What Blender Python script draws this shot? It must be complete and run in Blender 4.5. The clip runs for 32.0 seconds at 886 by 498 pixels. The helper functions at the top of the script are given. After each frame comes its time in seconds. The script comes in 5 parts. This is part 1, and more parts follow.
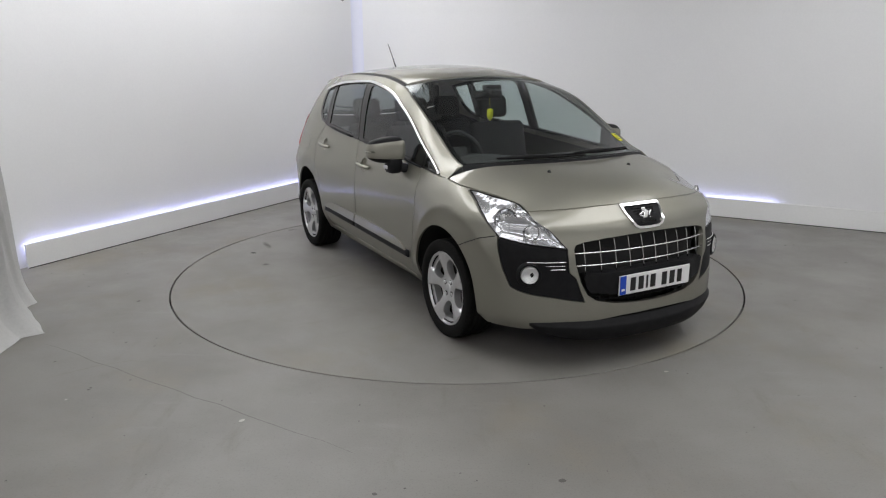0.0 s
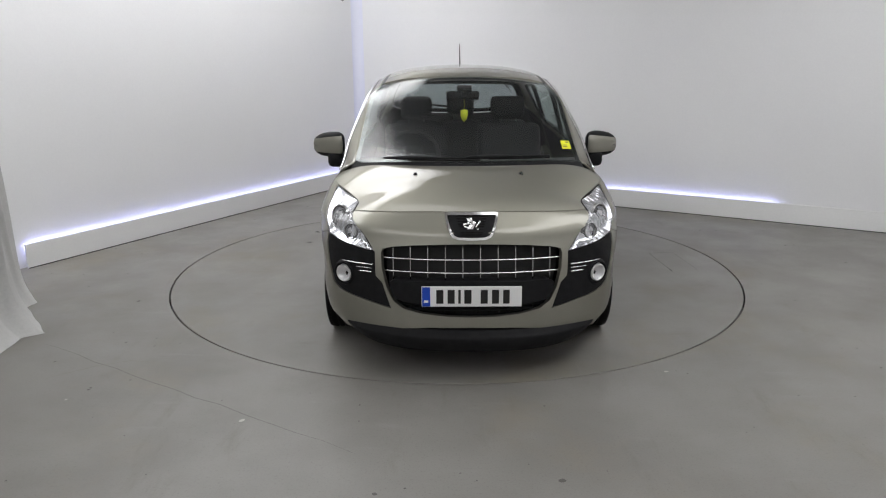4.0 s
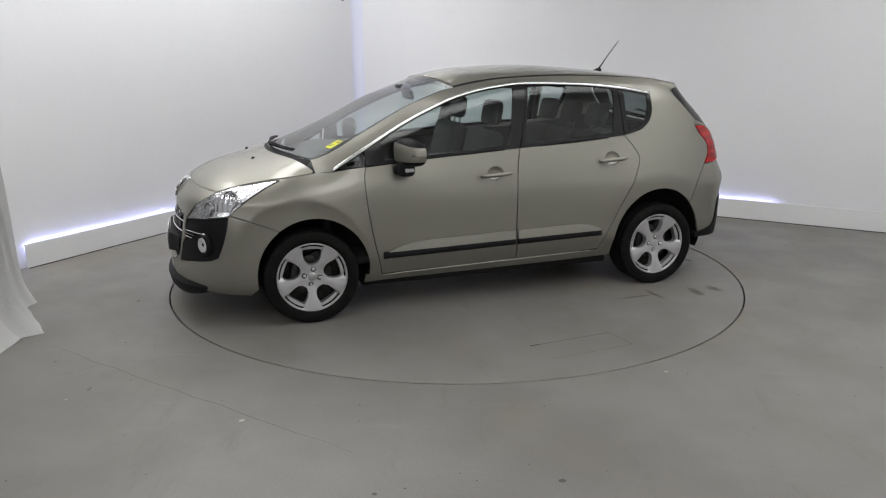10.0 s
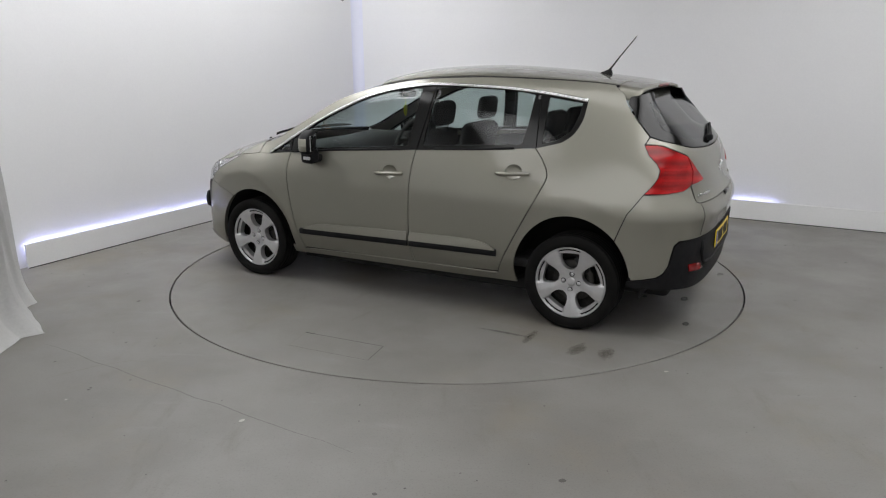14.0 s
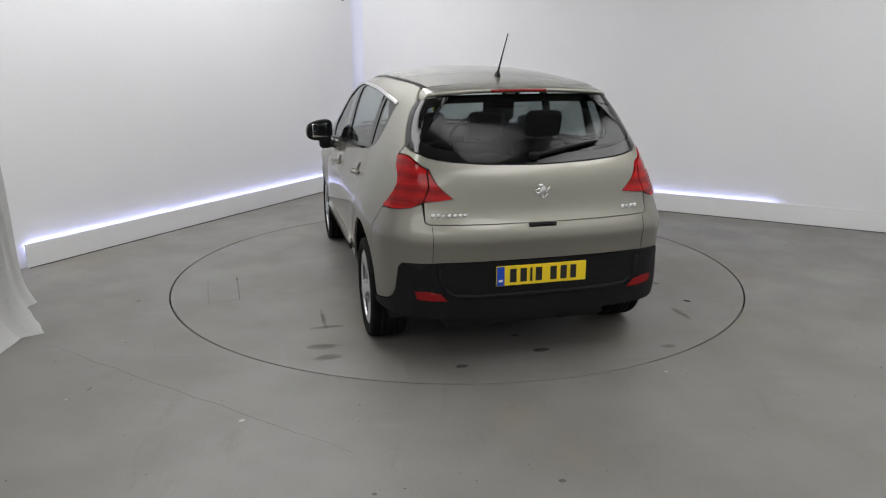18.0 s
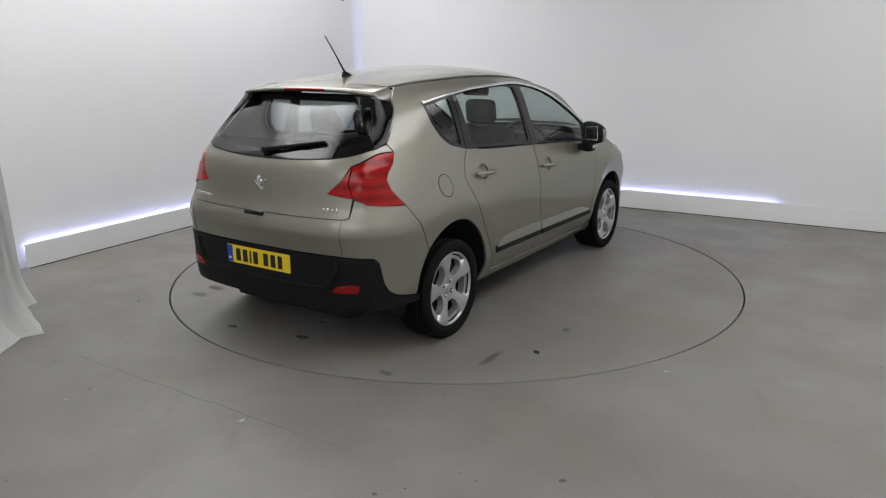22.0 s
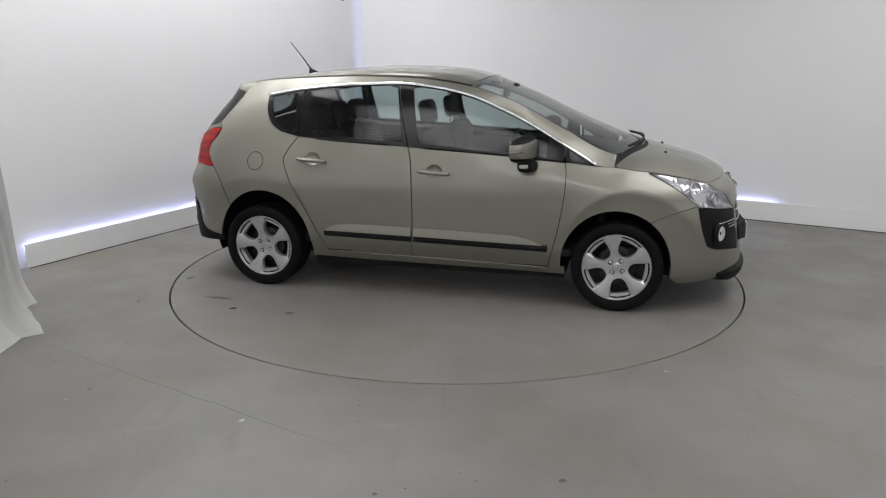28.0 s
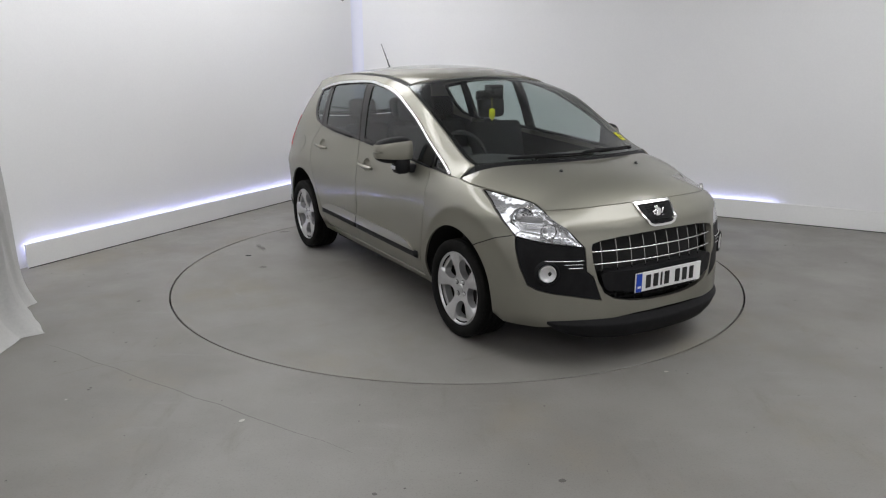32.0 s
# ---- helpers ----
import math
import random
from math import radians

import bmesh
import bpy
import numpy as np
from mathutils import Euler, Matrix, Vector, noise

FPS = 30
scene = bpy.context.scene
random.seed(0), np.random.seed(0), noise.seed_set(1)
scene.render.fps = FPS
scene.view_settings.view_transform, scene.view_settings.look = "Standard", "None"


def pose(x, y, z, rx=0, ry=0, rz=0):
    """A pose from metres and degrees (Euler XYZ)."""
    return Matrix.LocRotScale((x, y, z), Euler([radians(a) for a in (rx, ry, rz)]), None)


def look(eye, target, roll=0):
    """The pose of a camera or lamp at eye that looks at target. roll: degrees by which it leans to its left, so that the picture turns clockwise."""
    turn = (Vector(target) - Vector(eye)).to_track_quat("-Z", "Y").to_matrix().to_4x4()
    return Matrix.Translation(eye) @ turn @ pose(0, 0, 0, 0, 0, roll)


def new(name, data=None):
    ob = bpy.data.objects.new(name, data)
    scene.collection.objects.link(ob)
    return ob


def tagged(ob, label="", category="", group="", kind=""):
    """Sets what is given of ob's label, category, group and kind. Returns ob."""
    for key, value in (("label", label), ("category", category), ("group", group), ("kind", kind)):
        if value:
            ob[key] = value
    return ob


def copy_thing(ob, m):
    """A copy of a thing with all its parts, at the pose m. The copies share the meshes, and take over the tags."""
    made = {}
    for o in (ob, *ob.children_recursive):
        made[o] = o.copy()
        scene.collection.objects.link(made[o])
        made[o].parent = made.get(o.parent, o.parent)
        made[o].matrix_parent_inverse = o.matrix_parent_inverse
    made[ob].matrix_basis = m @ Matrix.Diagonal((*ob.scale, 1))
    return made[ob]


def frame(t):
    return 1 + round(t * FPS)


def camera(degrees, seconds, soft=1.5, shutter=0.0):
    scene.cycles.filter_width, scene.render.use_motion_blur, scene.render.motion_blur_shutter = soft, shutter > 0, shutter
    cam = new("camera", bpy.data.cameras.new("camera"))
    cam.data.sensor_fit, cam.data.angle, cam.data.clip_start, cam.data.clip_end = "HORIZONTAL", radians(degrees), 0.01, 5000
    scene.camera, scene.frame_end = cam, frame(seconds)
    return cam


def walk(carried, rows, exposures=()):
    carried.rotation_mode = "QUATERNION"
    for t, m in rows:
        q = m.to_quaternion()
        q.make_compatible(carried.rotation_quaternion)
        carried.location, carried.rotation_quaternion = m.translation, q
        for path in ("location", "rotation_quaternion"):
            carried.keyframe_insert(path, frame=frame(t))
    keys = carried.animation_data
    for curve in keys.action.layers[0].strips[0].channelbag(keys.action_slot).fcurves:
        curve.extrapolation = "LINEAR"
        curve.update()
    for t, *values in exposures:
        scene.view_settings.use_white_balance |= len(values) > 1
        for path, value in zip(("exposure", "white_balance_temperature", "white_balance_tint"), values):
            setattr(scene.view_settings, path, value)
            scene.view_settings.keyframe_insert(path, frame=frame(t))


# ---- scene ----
# ---------------------------------------------------------------- camera and light
cam = camera(63.38, 32.0, soft=1.15)
EYE = Vector((0.0, -5.7214, 1.6667))
CAM_POSE = look(EYE, EYE + Vector((-0.01707, 0.96660, -0.25570)), -0.2647)
walk(cam, [(0.0, CAM_POSE), (32.0, CAM_POSE)])

world = bpy.data.worlds.new("world")
scene.world = world
world.use_nodes = True
world.node_tree.nodes["Background"].inputs[0].default_value = (0.9, 0.93, 1.0, 1)
world.node_tree.nodes["Background"].inputs[1].default_value = 0.02
scene.view_settings.exposure = 0.0


# none is in view; places and brightness are set to light car and walls
# long ceiling soft boxes assumed round and over the room, in room axes: u0, u1, v0, v1, brightness
ASSUMED_BOXES = [(0.15, 1.75, 0.5, 7.6, 5.9), (5.7, 7.6, 0.6, 7.2, 3.9), (1.6, 7.7, 8.3, 11.9, 2.3), (1.9, 5.5, 4.0, 5.1, 4.2)]
# ---------------------------------------------------------------- materials
def mat(name, base, rough=0.5, metal=0.0, coat=0.0, emit=None, strength=0.0, ior=1.45):
    m = bpy.data.materials.new(name)
    m.use_nodes = True
    b = m.node_tree.nodes["Principled BSDF"]
    b.inputs["Base Color"].default_value = (*base, 1)
    b.inputs["Roughness"].default_value = rough
    b.inputs["Metallic"].default_value = metal
    b.inputs["Coat Weight"].default_value = coat
    b.inputs["Coat Roughness"].default_value = 0.04
    b.inputs["IOR"].default_value = ior
    if emit:
        b.inputs["Emission Color"].default_value = (*emit, 1)
        b.inputs["Emission Strength"].default_value = strength
    return m


def tone(m, scale_a, scale_b, dark, light, rough=None, bump=0.0, bump_scale=200.0, where="Object"):
    """Two scales of mottling between two colours, with a fine bump."""
    nt = m.node_tree
    b = nt.nodes["Principled BSDF"]
    co = nt.nodes.new("ShaderNodeTexCoord")
    a = nt.nodes.new("ShaderNodeTexNoise")
    a.inputs["Scale"].default_value, a.inputs["Detail"].default_value = scale_a, 5
    c = nt.nodes.new("ShaderNodeTexNoise")
    c.inputs["Scale"].default_value, c.inputs["Detail"].default_value = scale_b, 3
    mix = nt.nodes.new("ShaderNodeMath")
    mix.operation = "MULTIPLY_ADD"
    mix.inputs[1].default_value = 0.4
    half = nt.nodes.new("ShaderNodeMath")
    half.operation = "MULTIPLY"
    half.inputs[1].default_value = 0.6
    ramp = nt.nodes.new("ShaderNodeValToRGB")
    ramp.color_ramp.elements[0].position, ramp.color_ramp.elements[1].position = 0.33, 0.67
    ramp.color_ramp.elements[0].color, ramp.color_ramp.elements[1].color = (*dark, 1), (*light, 1)
    nt.links.new(co.outputs[where], a.inputs["Vector"])
    nt.links.new(co.outputs[where], c.inputs["Vector"])
    nt.links.new(a.outputs["Fac"], half.inputs[0])
    nt.links.new(c.outputs["Fac"], mix.inputs[0])
    nt.links.new(half.outputs[0], mix.inputs[2])
    nt.links.new(mix.outputs[0], ramp.inputs["Fac"])
    nt.links.new(ramp.outputs["Color"], b.inputs["Base Color"])
    if rough:
        rr = nt.nodes.new("ShaderNodeMapRange")
        rr.inputs["From Min"].default_value, rr.inputs["From Max"].default_value = 0.3, 0.7
        rr.inputs["To Min"].default_value, rr.inputs["To Max"].default_value = rough
        nt.links.new(a.outputs["Fac"], rr.inputs["Value"])
        nt.links.new(rr.outputs[0], b.inputs["Roughness"])
    if bump:
        f = nt.nodes.new("ShaderNodeTexNoise")
        f.inputs["Scale"].default_value, f.inputs["Detail"].default_value = bump_scale, 4
        bp = nt.nodes.new("ShaderNodeBump")
        bp.inputs["Strength"].default_value, bp.inputs["Distance"].default_value = bump, 0.004
        nt.links.new(co.outputs[where], f.inputs["Vector"])
        nt.links.new(f.outputs["Fac"], bp.inputs["Height"])
        nt.links.new(bp.outputs["Normal"], b.inputs["Normal"])
    return m


def glass(name, tint, gloss_rough=0.02, gloss=0.07):
    """Thin pane: tinted see-through with a Fresnel gloss."""
    m = bpy.data.materials.new(name)
    m.use_nodes = True
    nt = m.node_tree
    nt.nodes.clear()
    out = nt.nodes.new("ShaderNodeOutputMaterial")
    tr = nt.nodes.new("ShaderNodeBsdfTransparent")
    tr.inputs[0].default_value = (*tint, 1)
    gl = nt.nodes.new("ShaderNodeBsdfGlossy")
    gl.inputs["Roughness"].default_value = gloss_rough
    lw = nt.nodes.new("ShaderNodeLayerWeight")
    lw.inputs[0].default_value = 0.5
    pw = nt.nodes.new("ShaderNodeMath")
    pw.operation = "POWER"
    pw.inputs[1].default_value = 4.5
    fr = nt.nodes.new("ShaderNodeMath")
    fr.operation = "MULTIPLY_ADD"
    fr.inputs[1].default_value, fr.inputs[2].default_value = 1 - gloss, gloss
    nt.links.new(lw.outputs["Facing"], pw.inputs[0])
    nt.links.new(pw.outputs[0], fr.inputs[0])
    mx = nt.nodes.new("ShaderNodeMixShader")
    nt.links.new(fr.outputs[0], mx.inputs[0])
    nt.links.new(tr.outputs[0], mx.inputs[1])
    nt.links.new(gl.outputs[0], mx.inputs[2])
    nt.links.new(mx.outputs[0], out.inputs[0])
    return m


WALL = tone(mat("white_wall_paint", (0.78, 0.78, 0.79), 0.6), 0.7, 60, (0.76, 0.76, 0.775), (0.8, 0.8, 0.81), bump=0.05, bump_scale=90)
PLINTH = tone(mat("white_plinth_paint", (0.8, 0.8, 0.8), 0.45), 1.5, 50, (0.76, 0.76, 0.76), (0.81, 0.81, 0.81))
# the ceiling is never in view; this tone sets how much light it bounces
CEIL = tone(mat("ceiling_paint", (0.2, 0.2, 0.2), 0.8), 1.0, 40, (0.55, 0.55, 0.55), (0.6, 0.6, 0.6))
def floor_paint(name, seed):
    """Worn grey floor paint: cloudy mottling, brown tyre dirt in drifts, swept streaks, fine grit."""
    m = mat(name, (0.2, 0.2, 0.2), 0.42)
    nt = m.node_tree
    b = nt.nodes["Principled BSDF"]
    co = nt.nodes.new("ShaderNodeTexCoord")

    def noise_of(scale, detail, stretch=(1, 1, 1), turn=0.0, rough=.55):
        mp = nt.nodes.new("ShaderNodeMapping")
        mp.inputs["Location"].default_value = (seed, seed * .37, 0)
        mp.inputs["Rotation"].default_value = (0, 0, turn)
        mp.inputs["Scale"].default_value = stretch
        n = nt.nodes.new("ShaderNodeTexNoise")
        n.inputs["Scale"].default_value, n.inputs["Detail"].default_value, n.inputs["Roughness"].default_value = scale, detail, rough
        nt.links.new(co.outputs["Object"], mp.inputs[0])
        nt.links.new(mp.outputs[0], n.inputs["Vector"])
        return n.outputs["Fac"]

    def span(value, a, b_, lo, hi):
        r = nt.nodes.new("ShaderNodeMapRange")
        r.interpolation_type = "SMOOTHSTEP"
        for k, v in zip(("From Min", "From Max", "To Min", "To Max"), (a, b_, lo, hi)):
            r.inputs[k].default_value = v
        nt.links.new(value, r.inputs["Value"])
        return r.outputs[0]

    def blend(fac, first, second, how="MIX"):
        x = nt.nodes.new("ShaderNodeMix")
        x.data_type, x.blend_type = "RGBA", how
        for sock, v in ((x.inputs[0], fac), (x.inputs[6], first), (x.inputs[7], second)):
            if isinstance(v, tuple):
                sock.default_value = (*v, 1)
            elif isinstance(v, float):
                sock.default_value = v
            else:
                nt.links.new(v, sock)
        return x.outputs[2]
    col = blend(span(noise_of(1.1, 6), .33, .67, 0, 1), (0.172, 0.164, 0.152), (0.206, 0.198, 0.186))
    col = blend(span(noise_of(.75, 7, rough=.65), .50, .70, 0, .75), col, (0.192, 0.172, 0.138))
    col = blend(span(noise_of(5.5, 6, (1, .22, 1), .5, .7), .56, .74, 0, .45), col, (0.140, 0.128, 0.107))
    col = blend(span(noise_of(7, 5, (.2, 1, 1), -.35, .7), .58, .72, 0, .35), col, (0.232, 0.226, 0.217))
    col = blend(span(noise_of(95, 4), .54, .74, 0, .42), col, (0.11, 0.104, 0.094))
    nt.links.new(col, b.inputs["Base Color"])
    nt.links.new(span(noise_of(1.6, 5), .3, .7, .34, .52), b.inputs["Roughness"])
    bp = nt.nodes.new("ShaderNodeBump")
    bp.inputs["Strength"].default_value, bp.inputs["Distance"].default_value = .15, .004
    nt.links.new(noise_of(140, 4), bp.inputs["Height"])
    nt.links.new(bp.outputs["Normal"], b.inputs["Normal"])
    return m


def smudge(name, base, strength, rough=.6):
    """A stain that thins out unevenly towards its edge."""
    m = mat(name, base, rough)
    nt = m.node_tree
    b = nt.nodes["Principled BSDF"]
    co = nt.nodes.new("ShaderNodeTexCoord")
    ds = nt.nodes.new("ShaderNodeVectorMath")
    ds.operation = "DISTANCE"
    ds.inputs[1].default_value = (.5, .5, 0)
    fl = nt.nodes.new("ShaderNodeVectorMath")
    fl.operation = "MULTIPLY"
    fl.inputs[1].default_value = (1, 1, 0)
    ns = nt.nodes.new("ShaderNodeTexNoise")
    ns.inputs["Scale"].default_value, ns.inputs["Detail"].default_value = 26, 5
    ad = nt.nodes.new("ShaderNodeMath")
    ad.operation = "MULTIPLY_ADD"
    ad.inputs[1].default_value = .55
    mp = nt.nodes.new("ShaderNodeMapRange")
    for k, v in zip(("From Min", "From Max", "To Min", "To Max"), (.72, .42, 0, strength)):
        mp.inputs[k].default_value = v
    nt.links.new(co.outputs["Generated"], fl.inputs[0])
    nt.links.new(fl.outputs[0], ds.inputs[0])
    nt.links.new(co.outputs["Object"], ns.inputs["Vector"])
    nt.links.new(ns.outputs["Fac"], ad.inputs[0])
    nt.links.new(ds.outputs["Value"], ad.inputs[2])
    nt.links.new(ad.outputs[0], mp.inputs["Value"])
    nt.links.new(mp.outputs[0], b.inputs["Alpha"])
    return m


FLOOR = floor_paint("grey_painted_concrete", 0.0)
DISC = floor_paint("turntable_paint", 7.3)
GROOVE = mat("dark_gap", (0.015, 0.015, 0.015), 0.9)
SCUFF = mat("dark_scuff", (0.085, 0.08, 0.073), 0.6)
DUST = mat("tan_dust", (0.185, 0.172, 0.15), 0.6)
DIRT = smudge("brown_dirt", (0.085, 0.070, 0.048), .4)
LED = mat("led_strip", (1, 1, 1), 0.5, emit=(0.45, 0.49, 1.0), strength=10.5)
CORNER_GLOW = mat("corner_led_strip", (0.66, 0.67, 0.74), 0.5, emit=(0.6, 0.62, 1.0), strength=0.12)
CLOTH = tone(mat("white_sheet", (0.75, 0.75, 0.74), 0.8), 3, 60, (0.42, 0.42, 0.41), (0.49, 0.49, 0.48), bump=0.15, bump_scale=30)
# for walls out of view, toned for the light they send to the car
UNSEEN_WALL = tone(mat("grey_wall_paint", (0.5, 0.5, 0.5), 0.8), 1.0, 40, (0.70, 0.70, 0.70), (0.76, 0.76, 0.76))


def diffuser_material(strength, u0, u1, v0, v1):
    """Lit fabric of an assumed soft box: even in the middle, falling off towards its rim."""
    m = mat("lit_ceiling_fabric", (0.7, 0.7, 0.7), 0.6)
    nt = m.node_tree
    b = nt.nodes["Principled BSDF"]
    co = nt.nodes.new("ShaderNodeTexCoord")
    sx = nt.nodes.new("ShaderNodeSeparateXYZ")
    nt.links.new(co.outputs["Object"], sx.inputs[0])
    fades = []
    hu, hv = (u1 - u0) / 2, (v1 - v0) / 2
    for k, rim, full_at, least in (("X", hu, hu - .5, .3), ("X", -hu, .5 - hu, .3), ("Y", hv, hv - .9, .3), ("Y", -hv, .9 - hv, .3)):
        mp = nt.nodes.new("ShaderNodeMapRange")
        mp.interpolation_type = "SMOOTHSTEP"
        mp.inputs["From Min"].default_value, mp.inputs["From Max"].default_value = rim, full_at
        mp.inputs["To Min"].default_value, mp.inputs["To Max"].default_value = least, 1.0
        nt.links.new(sx.outputs[k], mp.inputs["Value"])
        fades.append(mp)
    last = fades[0]
    for f in fades[1:]:
        mul = nt.nodes.new("ShaderNodeMath")
        mul.operation = "MULTIPLY"
        nt.links.new(last.outputs[0], mul.inputs[0])
        nt.links.new(f.outputs[0], mul.inputs[1])
        last = mul
    mu2 = nt.nodes.new("ShaderNodeMath")
    mu2.operation = "MULTIPLY"
    mu2.inputs[1].default_value = strength
    nt.links.new(last.outputs[0], mu2.inputs[0])
    nt.links.new(mu2.outputs[0], b.inputs["Emission Strength"])
    b.inputs["Emission Color"].default_value = (0.98, 0.98, 0.985, 1)
    return m


def paint_material():
    m = mat("champagne_metallic_paint", (0.33, 0.31, 0.26), 0.5, metal=0.93, coat=1.0)
    nt = m.node_tree
    b = nt.nodes["Principled BSDF"]
    b.inputs["Coat Roughness"].default_value = 0.05
    b.inputs["Coat IOR"].default_value = 1.45
    b.inputs["Specular Tint"].default_value = (0.45, 0.44, 0.40, 1)
    co = nt.nodes.new("ShaderNodeTexCoord")
    fl = nt.nodes.new("ShaderNodeTexNoise")
    fl.inputs["Scale"].default_value, fl.inputs["Detail"].default_value = 900, 2
    ramp = nt.nodes.new("ShaderNodeValToRGB")
    ramp.color_ramp.elements[0].position, ramp.color_ramp.elements[1].position = 0.35, 0.7
    ramp.color_ramp.elements[0].color, ramp.color_ramp.elements[1].color = (0.258, 0.250, 0.214, 1), (0.325, 0.316, 0.271, 1)
    nt.links.new(co.outputs["Object"], fl.inputs["Vector"])
    nt.links.new(fl.outputs["Fac"], ramp.inputs["Fac"])
    nt.links.new(ramp.outputs["Color"], b.inputs["Base Color"])
    return m


PAINT = paint_material()
PLASTIC = tone(mat("black_grained_plastic", (0.02, 0.02, 0.02), 0.55, ior=1.22), 30, 400, (0.008, 0.008, 0.009), (0.014, 0.014, 0.015), bump=0.1, bump_scale=600)
GLOSSBLACK = mat("gloss_black_trim", (0.010, 0.010, 0.010), 0.16, ior=1.4)
PRINT = mat("black_glass_print", (0.004, 0.004, 0.004), 0.05, ior=1.42)
UNDER = mat("underbody_black", (0.01, 0.01, 0.01), 0.8)
CHROME = mat("chrome_trim", (0.82, 0.82, 0.82), 0.12, metal=1.0)
ALLOY = tone(mat("silver_alloy", (0.6, 0.6, 0.6), 0.34, metal=0.65, coat=0.5), 20, 300, (0.50, 0.50, 0.51), (0.58, 0.58, 0.59))
# brake steel, toned down for the shade behind the wheel spokes
BRAKE_SHADED = tone(mat("brake_steel", (0.25, 0.24, 0.23), 0.5, metal=0.9), 20, 200, (0.03, 0.028, 0.027), (0.07, 0.066, 0.063))
RUBBER = tone(mat("tyre_rubber", (0.02, 0.02, 0.02), 0.75, ior=1.18), 12, 200, (0.006, 0.006, 0.006), (0.012, 0.0115, 0.011), bump=0.1, bump_scale=300)
GLASS_W = glass("windscreen_glass", (0.74, 0.81, 0.79), 0.14, gloss=0.042)
GLASS_S = glass("side_window_glass", (0.60, 0.67, 0.66), gloss=0.048)
GLASS_R = glass("dark_rear_glass", (0.34, 0.37, 0.38), 0.10, 0.04)
LENS = glass("clear_lamp_lens", (0.95, 0.95, 0.96), gloss=0.05)
RED = mat("red_lamp_lens", (0.6, 0.02, 0.02), 0.12, ior=1.38)


def ribbed(m, dark, light, scale):
    """Fine horizontal lens ribs with lighter and darker bands behind them."""
    nt = m.node_tree
    b = nt.nodes["Principled BSDF"]
    co = nt.nodes.new("ShaderNodeTexCoord")
    wv = nt.nodes.new("ShaderNodeTexWave")
    wv.bands_direction = "Z"
    wv.inputs["Scale"].default_value, wv.inputs["Distortion"].default_value, wv.inputs["Detail"].default_value = scale, 1.2, 2
    ns = nt.nodes.new("ShaderNodeTexNoise")
    ns.inputs["Scale"].default_value = 14
    mx = nt.nodes.new("ShaderNodeMath")
    mx.operation = "MULTIPLY_ADD"
    mx.inputs[1].default_value = 0.55
    hf = nt.nodes.new("ShaderNodeMath")
    hf.operation = "MULTIPLY"
    hf.inputs[1].default_value = 0.45
    ramp = nt.nodes.new("ShaderNodeValToRGB")
    ramp.color_ramp.elements[0].position, ramp.color_ramp.elements[1].position = 0.2, 0.75
    ramp.color_ramp.elements[0].color, ramp.color_ramp.elements[1].color = (*dark, 1), (*light, 1)
    bp = nt.nodes.new("ShaderNodeBump")
    bp.inputs["Strength"].default_value, bp.inputs["Distance"].default_value = 0.25, 0.002
    nt.links.new(co.outputs["Object"], wv.inputs["Vector"])
    nt.links.new(co.outputs["Object"], ns.inputs["Vector"])
    nt.links.new(wv.outputs["Fac"], hf.inputs[0])
    nt.links.new(ns.outputs["Fac"], mx.inputs[0])
    nt.links.new(hf.outputs[0], mx.inputs[2])
    nt.links.new(mx.outputs[0], ramp.inputs["Fac"])
    nt.links.new(ramp.outputs["Color"], b.inputs["Base Color"])
    nt.links.new(wv.outputs["Fac"], bp.inputs["Height"])
    nt.links.new(bp.outputs["Normal"], b.inputs["Normal"])
    return m


ribbed(RED, (0.20, 0.003, 0.004), (0.42, 0.007, 0.008), 5.0)
RED_DK = mat("deep_red_lens", (0.20, 0.004, 0.005), 0.15, ior=1.4)
REFLECT = mat("lamp_reflector", (0.70, 0.71, 0.73), 0.13, metal=0.93)
FOGBOWL = mat("fog_lamp_bowl", (0.72, 0.72, 0.72), 0.3, metal=0.5)
DULLCHROME = mat("dull_chrome", (0.35, 0.35, 0.35), 0.25, metal=1.0)
AMBER = mat("amber_lens", (0.6, 0.25, 0.1), 0.2)
WHITEP = mat("white_plate", (0.78, 0.78, 0.78), 0.3)
YELLOWP = mat("yellow_plate", (0.85, 0.62, 0.02), 0.3)
BLUEP = mat("blue_band", (0.01, 0.06, 0.45), 0.3)
BLACKP = mat("black_letters", (0.012, 0.012, 0.012), 0.4)
TRIM = tone(mat("dark_grey_cabin_plastic", (0.05, 0.05, 0.05), 0.7), 6, 40, (0.020, 0.020, 0.021), (0.032, 0.032, 0.034))
FABRIC = tone(mat("charcoal_seat_cloth", (0.04, 0.04, 0.045), 0.9), 8, 40, (0.015, 0.015, 0.017), (0.026, 0.026, 0.029))
LINING = mat("pale_headlining", (0.42, 0.41, 0.39), 0.9)
STICKER = mat("yellow_sticker", (0.75, 0.75, 0.02), 0.5)
MIRROR = mat("mirror_glass", (0.85, 0.85, 0.87), 0.02, metal=1.0)
CLEARIND = mat("clear_indicator", (0.75, 0.75, 0.76), 0.12, metal=0.5)
OIL = smudge("oil_stain", (0.03, 0.029, 0.028), 1.0, .35)
CHIP = mat("pale_chip", (0.42, 0.40, 0.36), 0.7)
